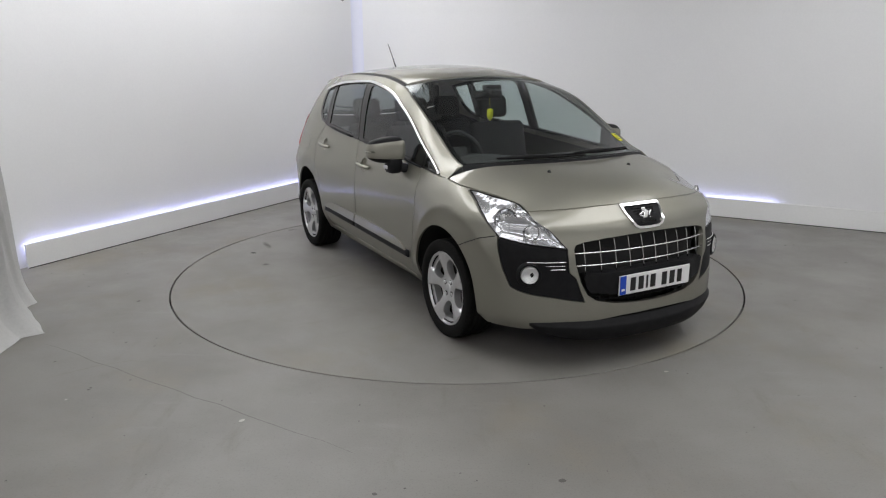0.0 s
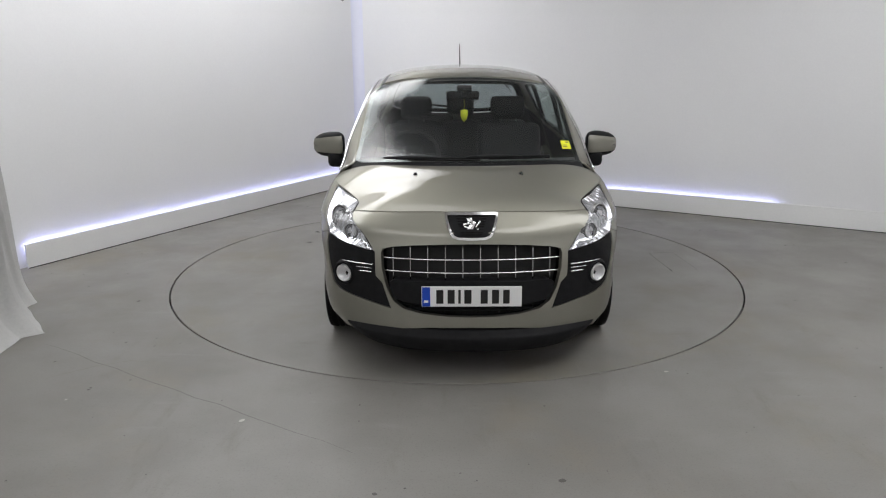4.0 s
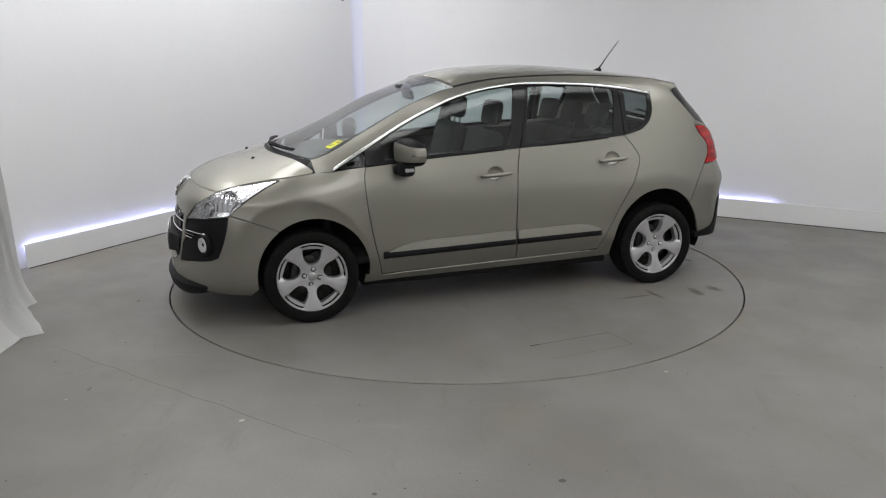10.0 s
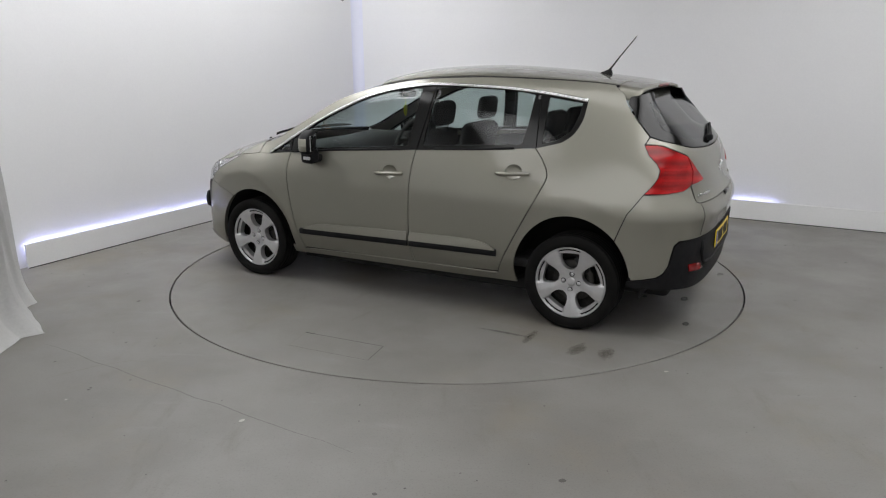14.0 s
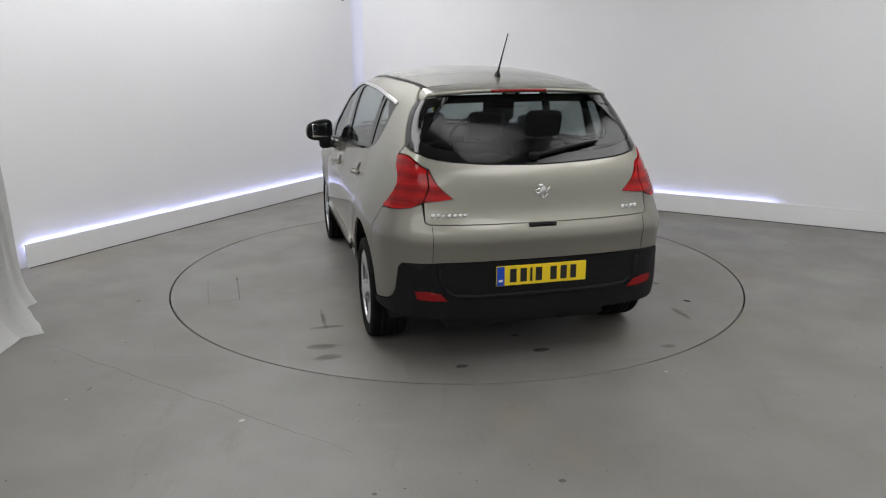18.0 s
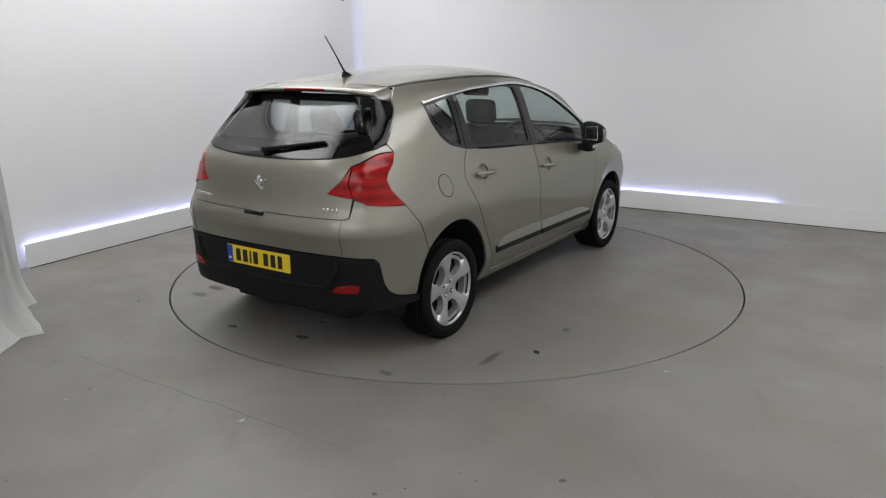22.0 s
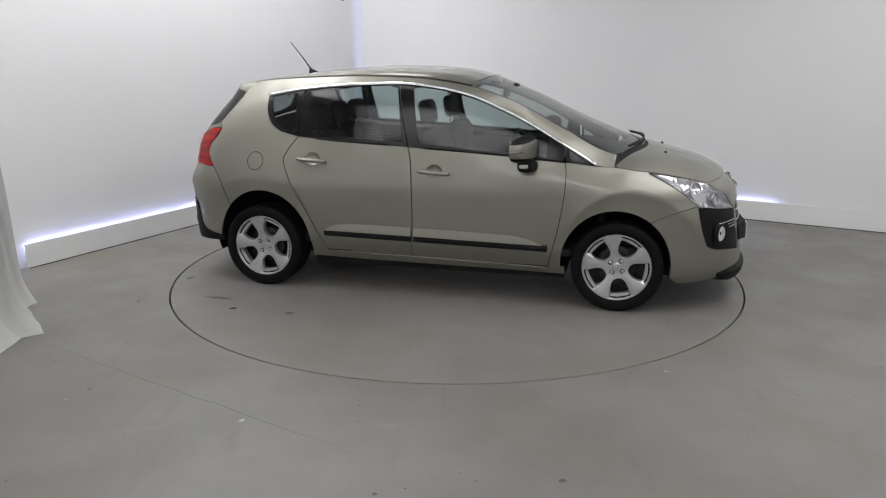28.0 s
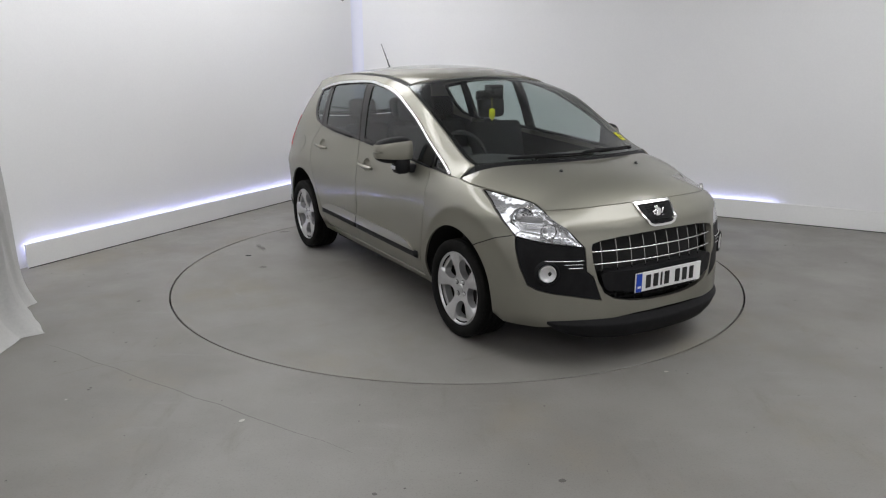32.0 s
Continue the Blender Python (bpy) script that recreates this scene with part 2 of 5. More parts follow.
# ---------------------------------------------------------------- mesh helpers
def part(name, bm, material, parent=None, label="", smooth=True, recalc=True):
    """Links a bmesh as one mesh object, under a thing or part if one is given."""
    if recalc:
        bmesh.ops.recalc_face_normals(bm, faces=bm.faces)
    me = bpy.data.meshes.new(name)
    bm.to_mesh(me)
    bm.free()
    me.materials.append(material)
    if smooth:
        me.polygons.foreach_set("use_smooth", [True] * len(me.polygons))
    ob = new(name, me)
    ob.parent = parent
    if label:
        ob["label"] = label
    return ob


def box(bm, cx, cy, cz, sx, sy, sz, bevel=0.0, rot=None, segments=2):
    """A box centred at c with full sizes s; bevelled; turned by a matrix about its centre."""
    r = bmesh.ops.create_cube(bm, size=1.0)
    vs = r["verts"]
    bmesh.ops.scale(bm, vec=(sx, sy, sz), verts=vs)
    if bevel > 0:
        es = list({e for v in vs for e in v.link_edges})
        b = bmesh.ops.bevel(bm, geom=es, offset=bevel, segments=segments, profile=0.5, affect="EDGES")
        vs = list({v for f in b["faces"] for v in f.verts} | {v for v in vs if v.is_valid})
    if rot:
        bmesh.ops.transform(bm, matrix=rot, verts=vs)
    bmesh.ops.translate(bm, vec=(cx, cy, cz), verts=vs)
    return vs


def lathe(bm, rings, steps=48, axis="y", centre=(0, 0, 0), a0=0.0, a1=2 * math.pi):
    """Turns (radius, offset) pairs about an axis through centre."""
    closed = abs(a1 - a0 - 2 * math.pi) < 1e-6
    n = steps if closed else steps + 1
    grid = []
    for r, o in rings:
        row = []
        for i in range(n):
            a = a0 + (a1 - a0) * i / steps
            c, s = r * math.cos(a), r * math.sin(a)
            p = {"y": (c, o, s), "z": (c, s, o), "x": (o, c, s)}[axis]
            row.append(bm.verts.new((p[0] + centre[0], p[1] + centre[1], p[2] + centre[2])))
        grid.append(row)
    for a, b in zip(grid, grid[1:]):
        for i in range(steps):
            j = (i + 1) % n
            bm.faces.new((a[i], a[j], b[j], b[i]))
    return grid


def tube(bm, pts, radius, sides=8, caps=True):
    """A round bar along a line of points; radius one number or one per point."""
    pts = [Vector(p) for p in pts]
    rad = radius if isinstance(radius, (list, tuple)) else [radius] * len(pts)
    rows = []
    up = Vector((0, 0, 1))
    for i, p in enumerate(pts):
        d = (pts[min(i + 1, len(pts) - 1)] - pts[max(i - 1, 0)]).normalized()
        a = d.cross(up if abs(d.z) < 0.95 else Vector((1, 0, 0))).normalized()
        b = d.cross(a)
        rows.append([bm.verts.new(p + rad[i] * (math.cos(k * 2 * math.pi / sides) * a + math.sin(k * 2 * math.pi / sides) * b)) for k in range(sides)])
    for a, b in zip(rows, rows[1:]):
        for k in range(sides):
            bm.faces.new((a[k], a[(k + 1) % sides], b[(k + 1) % sides], b[k]))
    if caps:
        bm.faces.new(rows[0][::-1])
        bm.faces.new(rows[-1])


# ---------------------------------------------------------------- the room
CORNER = Vector((-1.3116, 4.2826, 0.0))          # where the two plinth faces meet
RU = Matrix.Rotation(radians(-29.29), 4, "Z")   # room axes: u along one wall, -v along the other
RW = Matrix.Rotation(radians(-27.15), 4, "Z")   # the west wall stands slightly out of square


def room_point(u, v, z=0.0):
    return CORNER + RU @ Vector((u, -v, 0)) + Vector((0, 0, z))


def room_box(name, u0, u1, v0, v1, z0, z1, material, bevel=0.0, parent=None):
    bm = bmesh.new()
    box(bm, (u0 + u1) / 2, -(v0 + v1) / 2, (z0 + z1) / 2, u1 - u0, v1 - v0, z1 - z0, bevel)
    ob = part(name, bm, material, parent, smooth=False)
    if parent is None:
        ob.matrix_world = Matrix.Translation(CORNER) @ (RW if name.endswith("west") else RU)
    return ob


GAP = 0.055                                    # plinth stands off the wall
ROOM_U, ROOM_V, ROOM_H = 8.2, 12.2, 4.0
tagged(room_box("wall_north", -GAP, ROOM_U, -GAP - 0.15, -GAP, 0, ROOM_H, WALL), "smooth white painted studio wall", "wall", kind="structure")
tagged(room_box("wall_west", -GAP - 0.15, -GAP, -GAP - 0.15, ROOM_V, 0, ROOM_H, WALL), "smooth white painted studio wall", "wall", kind="structure")
# unseen east and south walls and ceiling, added to bounce light in the room
tagged(room_box("wall_east", ROOM_U, ROOM_U + 0.15, -GAP - 0.15, ROOM_V, 0, ROOM_H, UNSEEN_WALL), "assumed plain grey studio wall, out of view", "wall", kind="structure")
tagged(room_box("wall_south", -GAP - 0.15, ROOM_U + 0.15, ROOM_V, ROOM_V + 0.15, 0, ROOM_H, UNSEEN_WALL), "assumed grey painted studio wall behind the camera", "wall", kind="structure")
tagged(room_box("ceiling", -0.4, ROOM_U + 0.3, -0.4, ROOM_V + 0.3, ROOM_H, ROOM_H + 0.12, CEIL), "assumed grey flat studio ceiling, out of view", "ceiling", kind="structure")

# floor with a round opening for the turntable
RING = 2.224


def floor_mesh():
    bm = bmesh.new()
    n = 160
    inner = [bm.verts.new(((RING + 0.006) * math.cos(i * 2 * math.pi / n), (RING + 0.006) * math.sin(i * 2 * math.pi / n), 0)) for i in range(n)]
    lower = [bm.verts.new((v.co.x, v.co.y, -0.06)) for v in inner]
    outer = [bm.verts.new((14 * math.cos(i * 2 * math.pi / n), 14 * math.sin(i * 2 * math.pi / n), 0)) for i in range(n)]
    for i in range(n):
        j = (i + 1) % n
        bm.faces.new((inner[i], inner[j], outer[j], outer[i]))
        bm.faces.new((lower[i], lower[j], inner[j], inner[i]))
    return bm


floor = tagged(part("floor", floor_mesh(), FLOOR, smooth=False), "grey painted concrete floor, worn and dusty", "floor", kind="structure")
bm = bmesh.new()
lathe(bm, [(0.0, -0.06), (RING + 0.05, -0.06)], 96, "z")
tagged(part("turntable_pit", bm, GROOVE), "dark pit beneath the turntable", "pit", kind="structure")
# ---------------------------------------------------------------- turntable
bm = bmesh.new()
lathe(bm, [(RING - .07, .0), (0.0, .0)], 160, "z")
turntable = tagged(part("turntable", bm, DISC, smooth=False), "round grey turntable flush with the floor", "turntable")
bm = bmesh.new()
lathe(bm, [(RING - .006, -.05), (RING - .006, -.002), (RING - .009, .0), (RING - .07, .0)], 160, "z")
part("rim", bm, DISC, turntable, "grey rim of the turntable", smooth=False)
# ---------------------------------------------------------------- car body surface
# x forward, y to the car's left, z up; half shape, mirrored about y = 0
def spline(xs, ys):
    """Natural cubic through the knots, straight beyond them."""
    x, y = np.array(xs, float), np.array(ys, float)
    n = len(x)
    h = np.diff(x)
    A, b = np.eye(n), np.zeros(n)
    for i in range(1, n - 1):
        A[i, i - 1], A[i, i], A[i, i + 1] = h[i - 1], 2 * (h[i - 1] + h[i]), h[i]
        b[i] = 6 * ((y[i + 1] - y[i]) / h[i] - (y[i] - y[i - 1]) / h[i - 1])
    m = np.linalg.solve(A, b)

    def f(t):
        t = np.asarray(t, float)
        i = np.clip(np.searchsorted(x, t) - 1, 0, n - 2)
        a, c, hh = x[i + 1] - t, t - x[i], h[i]
        v = m[i] * a ** 3 / (6 * hh) + m[i + 1] * c ** 3 / (6 * hh) + (y[i] / hh - m[i] * hh / 6) * a + (y[i + 1] / hh - m[i + 1] * hh / 6) * c
        s0 = (y[1] - y[0]) / h[0] - h[0] * (2 * m[0] + m[1]) / 6
        s1 = (y[-1] - y[-2]) / h[-1] + h[-1] * (m[-2] + 2 * m[-1]) / 6
        v = np.where(t < x[0], y[0] + s0 * (t - x[0]), v)
        return np.where(t > x[-1], y[-1] + s1 * (t - x[-1]), v)
    return f


def pchip(xs, ys):
    """Shape-keeping cubic through the knots, straight beyond them."""
    x, y = np.array(xs, float), np.array(ys, float)
    h = np.diff(x)
    d = np.diff(y) / h
    m = np.zeros(len(x))
    m[0], m[-1] = d[0], d[-1]
    for i in range(1, len(x) - 1):
        if d[i - 1] * d[i] > 0:
            w1, w2 = 2 * h[i] + h[i - 1], h[i] + 2 * h[i - 1]
            m[i] = (w1 + w2) / (w1 / d[i - 1] + w2 / d[i])

    def f(t):
        t = np.asarray(t, float)
        i = np.clip(np.searchsorted(x, t) - 1, 0, len(x) - 2)
        u = (t - x[i]) / h[i]
        v = (y[i] * (1 + 2 * u) * (1 - u) ** 2 + m[i] * h[i] * u * (1 - u) ** 2 + y[i + 1] * u * u * (3 - 2 * u) + m[i + 1] * h[i] * u * u * (u - 1))
        v = np.where(t < x[0], y[0] + m[0] * (t - x[0]), v)
        return np.where(t > x[-1], y[-1] + m[-1] * (t - x[-1]), v)
    return f


# plan outline at bumper height, from the nose round to the tail
PLAN = [(2.165, 0), (2.148, .24), (2.085, .47), (1.97, .668), (1.82, .79), (1.6, .862), (1.33, .886), (1.18, .885), (.9, .877), (.55, .876), (.25, .876), (-.17, .876),
        (-.6, .878), (-1.0, .882), (-1.28, .886), (-1.6, .86), (-1.82, .80), (-1.948, .695), (-2.012, .5), (-2.03, .25), (-2.035, 0)]
_p = np.array([(x, -y) for x, y in PLAN[3:0:-1]] + PLAN + [(x, -y) for x, y in PLAN[-2:-5:-1]])
_k = np.concatenate([[0], np.cumsum(np.hypot(*np.diff(_p, axis=0).T))])
_k -= _k[3]
S_KNOT = _k[3:3 + len(PLAN)]
_fx, _fy = spline(_k, _p[:, 0]), spline(_k, _p[:, 1])
S_END = S_KNOT[-1]

Z0 = 0.80     # above this height the profiles run from 0 to 1 up to the top line
# top line of the side surface: nose edge, bonnet edge, windscreen edge, roof gutter, roof tail
Z_TOP = pchip(S_KNOT, [.885, .883, .876, .866, .868, .915, 1.03, 1.069, 1.213, 1.393, 1.484, 1.54, 1.552, 1.54, 1.525, 1.50, 1.49, 1.49, 1.49, 1.49, 1.49])
# each station: inward depth at fixed heights below Z0, then at shares of the way to the top line
LOW = (.20, .28, .42, .56, .68, .76)
LOW_D = [(.0, -.014, -.006, .008, .035, .06), (.0, -.014, -.006, .008, .03, .055), (.01, -.012, -.005, .002, .02, .045), (.03, -.004, -.003, .0, .008, .03), (.06, .01, .0, .0, .004, .02),
         (.05, .015, .0, .0, .002, .01), (.05, .02, .0, .0, .0, .004), (.07, .03, .001, .0, .0, .002), (.10, .05, .004, .0, .0, .001), (.11, .06, .004, .0, .0, .001), (.11, .06, .004, .0, .0, .001),
         (.11, .06, .004, .0, .0, .001), (.11, .06, .004, .0, .0, .001), (.10, .055, .003, .0, .0, .001), (.06, .02, .0, .0, .0, .002), (.05, .02, .0, .0, .0, .003),
         (.06, .02, .0, .0, -.003, -.003), (.06, .02, .0, -.003, -.008, -.012), (.06, .02, .0, -.004, -.016, -.026), (.06, .02, .0, -.005, -.02, -.032), (.06, .02, .0, -.005, -.02, -.034)]
HIGH = (.12, .4, .6, .8, .92, 1.0)
HIGH_D = [(.085, .105, .12, .135, .145, .152), (.08, .105, .12, .135, .145, .153), (.065, .085, .10, .115, .128, .138), (.045, .06, .075, .09, .105, .118), (.032, .047, .062, .08, .098, .115),
          (.017, .032, .05, .075, .1, .122), (.012, .034, .056, .095, .14, .178), (.008, .036, .068, .116, .148, .172), (.006, .042, .07, .10, .138, .178), (.012, .06, .088, .128, .165, .196), (.018, .062, .098, .137, .182, .255),
          (.018, .064, .10, .143, .185, .274), (.022, .075, .118, .165, .21, .28), (.026, .095, .14, .192, .24, .312), (.03, .10, .155, .225, .285, .345), (.032, .095, .155, .235, .30, .35),
          (.026, .10, .172, .285, .385, .45), (.028, .088, .176, .302, .42, .49), (.022, .075, .175, .310, .425, .492), (.018, .066, .178, .318, .435, .502), (.015, .062, .178, .318, .44, .507)]
_low = [pchip(S_KNOT, [r[i] for r in LOW_D]) for i in range(len(LOW))]
_high = [pchip(S_KNOT, [r[i] for r in HIGH_D]) for i in range(len(HIGH))]


def depth(s, z):
    """Inward depth of the surface at s along the outline and height z (arrays)."""
    zt = Z_TOP(s)
    w = np.where(z <= Z0, z, Z0 + (z - Z0) / (zt - Z0))
    kn = np.array(list(LOW) + [Z0 + h for h in HIGH])
    va = np.stack([f(s) for f in _low] + [f(s) for f in _high], -1)
    h = np.diff(kn)
    d = np.diff(va, axis=-1) / h
    m = np.zeros_like(va)
    m[..., 0], m[..., -1] = d[..., 0], d[..., -1]
    a, b = d[..., :-1], d[..., 1:]
    w1, w2 = 2 * h[1:] + h[:-1], h[1:] + 2 * h[:-1]
    ok = a * b > 0
    m[..., 1:-1] = np.where(ok, (w1 + w2) / (w1 / np.where(ok, a, 1) + w2 / np.where(ok, b, 1)), 0)
    i = np.clip(np.searchsorted(kn, w) - 1, 0, len(kn) - 2)
    ar = np.arange(len(i))
    hh, u = h[i], (w - kn[i]) / h[i]
    v = va[ar, i] * (1 + 2 * u) * (1 - u) ** 2 + m[ar, i] * hh * u * (1 - u) ** 2 + va[ar, i + 1] * u * u * (3 - 2 * u) + m[ar, i + 1] * hh * u * u * (u - 1)
    v = np.where(w < kn[0], va[:, 0] + m[:, 0] * (w - kn[0]), v)
    return np.where(w > kn[-1], va[:, -1] + m[:, -1] * (w - kn[-1]), v)


HUB_F, HUB_R, HUB_Z, CREST = 1.328, -1.283, 0.305, 0.016


def surf(s, z, out=0.0):
    """Points of the left body side; out lifts them off the surface."""
    s, z = np.atleast_1d(np.asarray(s, float)), np.atleast_1d(np.asarray(z, float))
    e = 1e-3
    tx, ty = _fx(s + e) - _fx(s - e), _fy(s + e) - _fy(s - e)
    n = np.hypot(tx, ty)
    nx, ny = -ty / n, tx / n
    nx, ny = -nx, -ny
    nx, ny = np.where(ny * 0 + (nx * _fx(s) + ny * _fy(s)) < 0, -nx, nx), np.where((nx * _fx(s) + ny * _fy(s)) < 0, -ny, ny)
    d = depth(s, z) - out
    x, y = _fx(s) - nx * d, _fy(s) - ny * d
    # a crest runs round each wheel arch: the flank leans out towards it and turns in below it
    for hx, rc, fall in ((HUB_F, .530, .085), (HUB_R, .545, .03)):
        a = np.degrees(np.arctan2(z - HUB_Z, x - hx))
        r = np.hypot(x - hx, z - HUB_Z) - (rc - fall * np.clip((a - 85) / 55, 0, 1))
        up = CREST * np.exp(-np.maximum(r, 0) / .11)
        low = CREST * ((-.15 if hx > 0 else .1) + (1.15 if hx > 0 else .9) * np.exp(np.minimum(r, 0) / (.05 if hx > 0 else .07)))
        fade = np.clip((a - 5) / 40, 0, 1) * np.clip(((168 if hx > 0 else 138) - a) / 40, 0, 1)
        y = y + np.where(r > 0, up, low) * (1 if hx > 0 else .6) * fade * fade * (3 - 2 * fade)
    # a folded edge runs across the rear bumper
    t = z - .742
    fold = np.where(t > 0, np.clip(1 - t / .075, 0, 1), np.exp(t / .07)) * np.clip((-1.55 - x) / .2, 0, 1)
    x, y = x + nx * .009 * fold, y + ny * .009 * fold
    return np.stack([x, y, z], -1)


_SG = np.linspace(0.0, S_END, 1200)


def at(z, x=None, y=None, half="front"):
    """(s, z) of the surface point with that x, or with that y on the front or rear half."""
    p = surf(_SG, np.full(len(_SG), float(z)))
    if x is not None:
        return (float(np.interp(-x, -p[:, 0], _SG)), z)
    k = _SG < S_KNOT[6] if half == "front" else _SG > S_KNOT[14]
    ys, ss = p[k, 1], _SG[k]
    return (float(np.interp(y, ys, ss) if half == "front" else np.interp(-y, -ys, ss)), z)


# bonnet: height over the plan
HOOD_C = pchip([1.15, 1.25, 1.42, 1.59, 1.75, 1.86, 1.95, 2.015, 2.1], [1.098, 1.085, 1.062, 1.032, .995, .962, .925, .887, .83])
HOOD_E = pchip([1.15, 1.25, 1.47, 1.66, 1.847, 2.015, 2.1], [.985, .975, .945, .907, .864, .80, .75])
_hx = [1.15, 1.25, 1.36, 1.47, 1.57, 1.66, 1.75, 1.847]
_hy = [float(surf(*at(float(HOOD_E(x)), x=x))[0, 1]) for x in _hx]
HOOD_Y = pchip(_hx + [2.015, 2.1], _hy + [.57, .52])
# leading edge of the bonnet, on the nose surface
_ny = np.linspace(0.0, _hy[-1], 12)
_nz = [.887 - .023 * (y / _hy[-1]) ** 2 for y in _ny]
_nx = [float(surf(*at(z, y=max(y, .003), half="front"))[0, 0]) for y, z in zip(_ny, _nz)]
NOSE_X, NOSE_Z = pchip(_ny, _nx), pchip(_ny, _nz)


def _hood_base(x, y):
    t = np.abs(y) / HOOD_Y(x)
    k = np.clip((np.asarray(x) - 1.36) / .26, 0, 1)
    near_screen, near_nose = 0.24 * t ** 2 + 0.76 * t ** 5.5, 0.42 * t ** 2 + 0.58 * t ** 4
    return HOOD_C(x) - (HOOD_C(x) - HOOD_E(x)) * (near_screen + (near_nose - near_screen) * k)


def hood_front(y):
    return NOSE_X(np.abs(y))


def hood_z(x, y):
    xf = hood_front(y)
    return _hood_base(x, y) + (NOSE_Z(np.abs(y)) - _hood_base(xf, y)) * np.exp(-np.maximum(xf - x, 0) / .10)
# marks that turn with the table: a scored rectangle, scuffs and dust
def floor_mark(name, pts, width, material, parent=None, z=.0012, label=""):
    bm = bmesh.new()
    rows = []
    for i, p in enumerate(pts):
        a, b = Vector(pts[max(i - 1, 0)]), Vector(pts[min(i + 1, len(pts) - 1)])
        d = (b - a).normalized()
        w = width * (.5 if len(pts) < 3 else .5 * (.35 + .65 * math.sin(math.pi * (i + .5) / len(pts))))
        n = Vector((-d.y, d.x)) * w
        rows.append((bm.verts.new((p[0] + n.x, p[1] + n.y, z)), bm.verts.new((p[0] - n.x, p[1] - n.y, z))))
    for a, b in zip(rows, rows[1:]):
        bm.faces.new((a[0], a[1], b[1], b[0]))
    return part(name, bm, material, parent, label, smooth=False)


def blot(name, cx, cy, rx, ry, turn, material, parent, z=.0013, seed=0, label=""):
    """An uneven stain of the floor."""
    rng = random.Random(seed)
    bm = bmesh.new()
    k = [1 + .35 * (rng.random() - .5) for _ in range(24)]
    mid = bm.verts.new((cx, cy, z))
    ring = []
    for i in range(24):
        a, r = 2 * math.pi * i / 24, (k[i] + k[i - 1] + k[(i + 1) % 24]) / 3
        x, y = rx * r * math.cos(a), ry * r * math.sin(a)
        ring.append(bm.verts.new((cx + x * math.cos(turn) - y * math.sin(turn), cy + x * math.sin(turn) + y * math.cos(turn), z)))
    for i in range(24):
        bm.faces.new((mid, ring[i], ring[(i + 1) % 24]))
    return part(name, bm, material, parent, label, smooth=False)


HATCH = [(.15, 1.752), (-.41, 1.716), (-.445, 1.932), (.105, 1.968)]
for a, b, w, m in ((0, 1, .006, SCUFF), (1, 2, .005, SCUFF), (2, 3, .003, SCUFF), (3, 0, .0025, DUST)):
    floor_mark("hatch_line", [HATCH[a], HATCH[b]], w, m, turntable, label="scored hatch outline")
floor_mark("hatch_line", [(.15, 1.752), (.085, 1.748)], .010, GROOVE, turntable, label="scored hatch outline")
for i, (x, y, a, b, t) in enumerate(((-1.835, -.03, .035, .055, 0), (-1.935, .482, .026, .042, .2), (-1.57, .04, .02, .03, 0))):
    blot("oil_spot", x, y, a, b, t, OIL, turntable, seed=i, label="dark oil spot")
blot("bolt_cover", -1.262, -1.362, .028, .018, .8, GROOVE, turntable, seed=9, label="small black cover")
for i, (x, y, a, b, t) in enumerate(((-1.13, 1.15, .03, .14, .1), (-1.45, 1.22, .05, .14, -.3), (-1.62, 1.2, .05, .12, .3), (-.84, -1.363, .05, .04, .2), (-1.48, -1.18, .16, .035, -.1), (-1.97, -.79, .035, .06, 0), (-.95, 1.17, .2, .02, .05))):
    blot("dust_stain", x, y, a, b, t, DIRT, turntable, seed=20 + i, label="brown dust stain")
# hairline cracks and specks of the floor
rng = random.Random(5)
crack = [(-2.494 + 2.05 * k / 14 + rng.uniform(-.008, .008), -1.691 - 1.22 * k / 14 + rng.uniform(-.012, .012)) for k in range(15)]
floor_mark("floor_crack", crack, .0035, SCUFF, floor, .0008, "hairline crack in the paint")
floor_mark("floor_crack", [(-2.2, -2.15), (-2.02, -2.0), (-1.86, -1.93), (-1.75, -1.95)], .005, DUST, floor, .0008, "hairline crack in the paint")
bm = bmesh.new()
for k in range(260):
    a, r = rng.uniform(0, 2 * math.pi), rng.uniform(2.3, 5.5)
    cx, cy, q = r * math.cos(a), r * math.sin(a), rng.uniform(.003, .009) * (1 if rng.random() < .9 else 2)
    pts = [bm.verts.new((cx + q * math.cos(j * 1.05 + k) * rng.uniform(.6, 1.2), cy + q * math.sin(j * 1.05 + k) * rng.uniform(.6, 1.2), .0009)) for j in range(6)]
    bm.faces.new(pts)
tagged(part("floor_specks", bm, SCUFF, floor, "scattered dark specks of dirt", smooth=False), kind="stuff")
for i, (x, y, q) in enumerate(((1.16, -2.06, .012), (-1.02, -2.63, .016), (2.6, -2.1, .018), (-1.98, -2.42, .008))):
    blot("paint_chip", x, y, q, q * .7, i, CHIP, floor, .0012, 40 + i, "pale chip in the floor paint")


# plinths with light behind them
tagged(room_box("baseboard_west", -.018, 0, -.018, 4.88, 0, .205, PLINTH, .002), "white painted plinth board with light behind", "plinth", kind="structure")
tagged(room_box("baseboard_north", 0, ROOM_U, -.018, 0, 0, .205, PLINTH, .002), "white painted plinth board with light behind", "plinth", kind="structure")
# dark strips laid in for the shadow line at the foot of the plinths
for nm, u0, u1, v0, v1 in (("trim_west", 0, .004, 0, 4.88), ("trim_north", .004, ROOM_U, 0, .004)):
    tagged(room_box(nm, u0, u1, v0, v1, 0, .007, GROOVE), "dark strip for the shadow gap under the plinth", "joint", kind="structure")
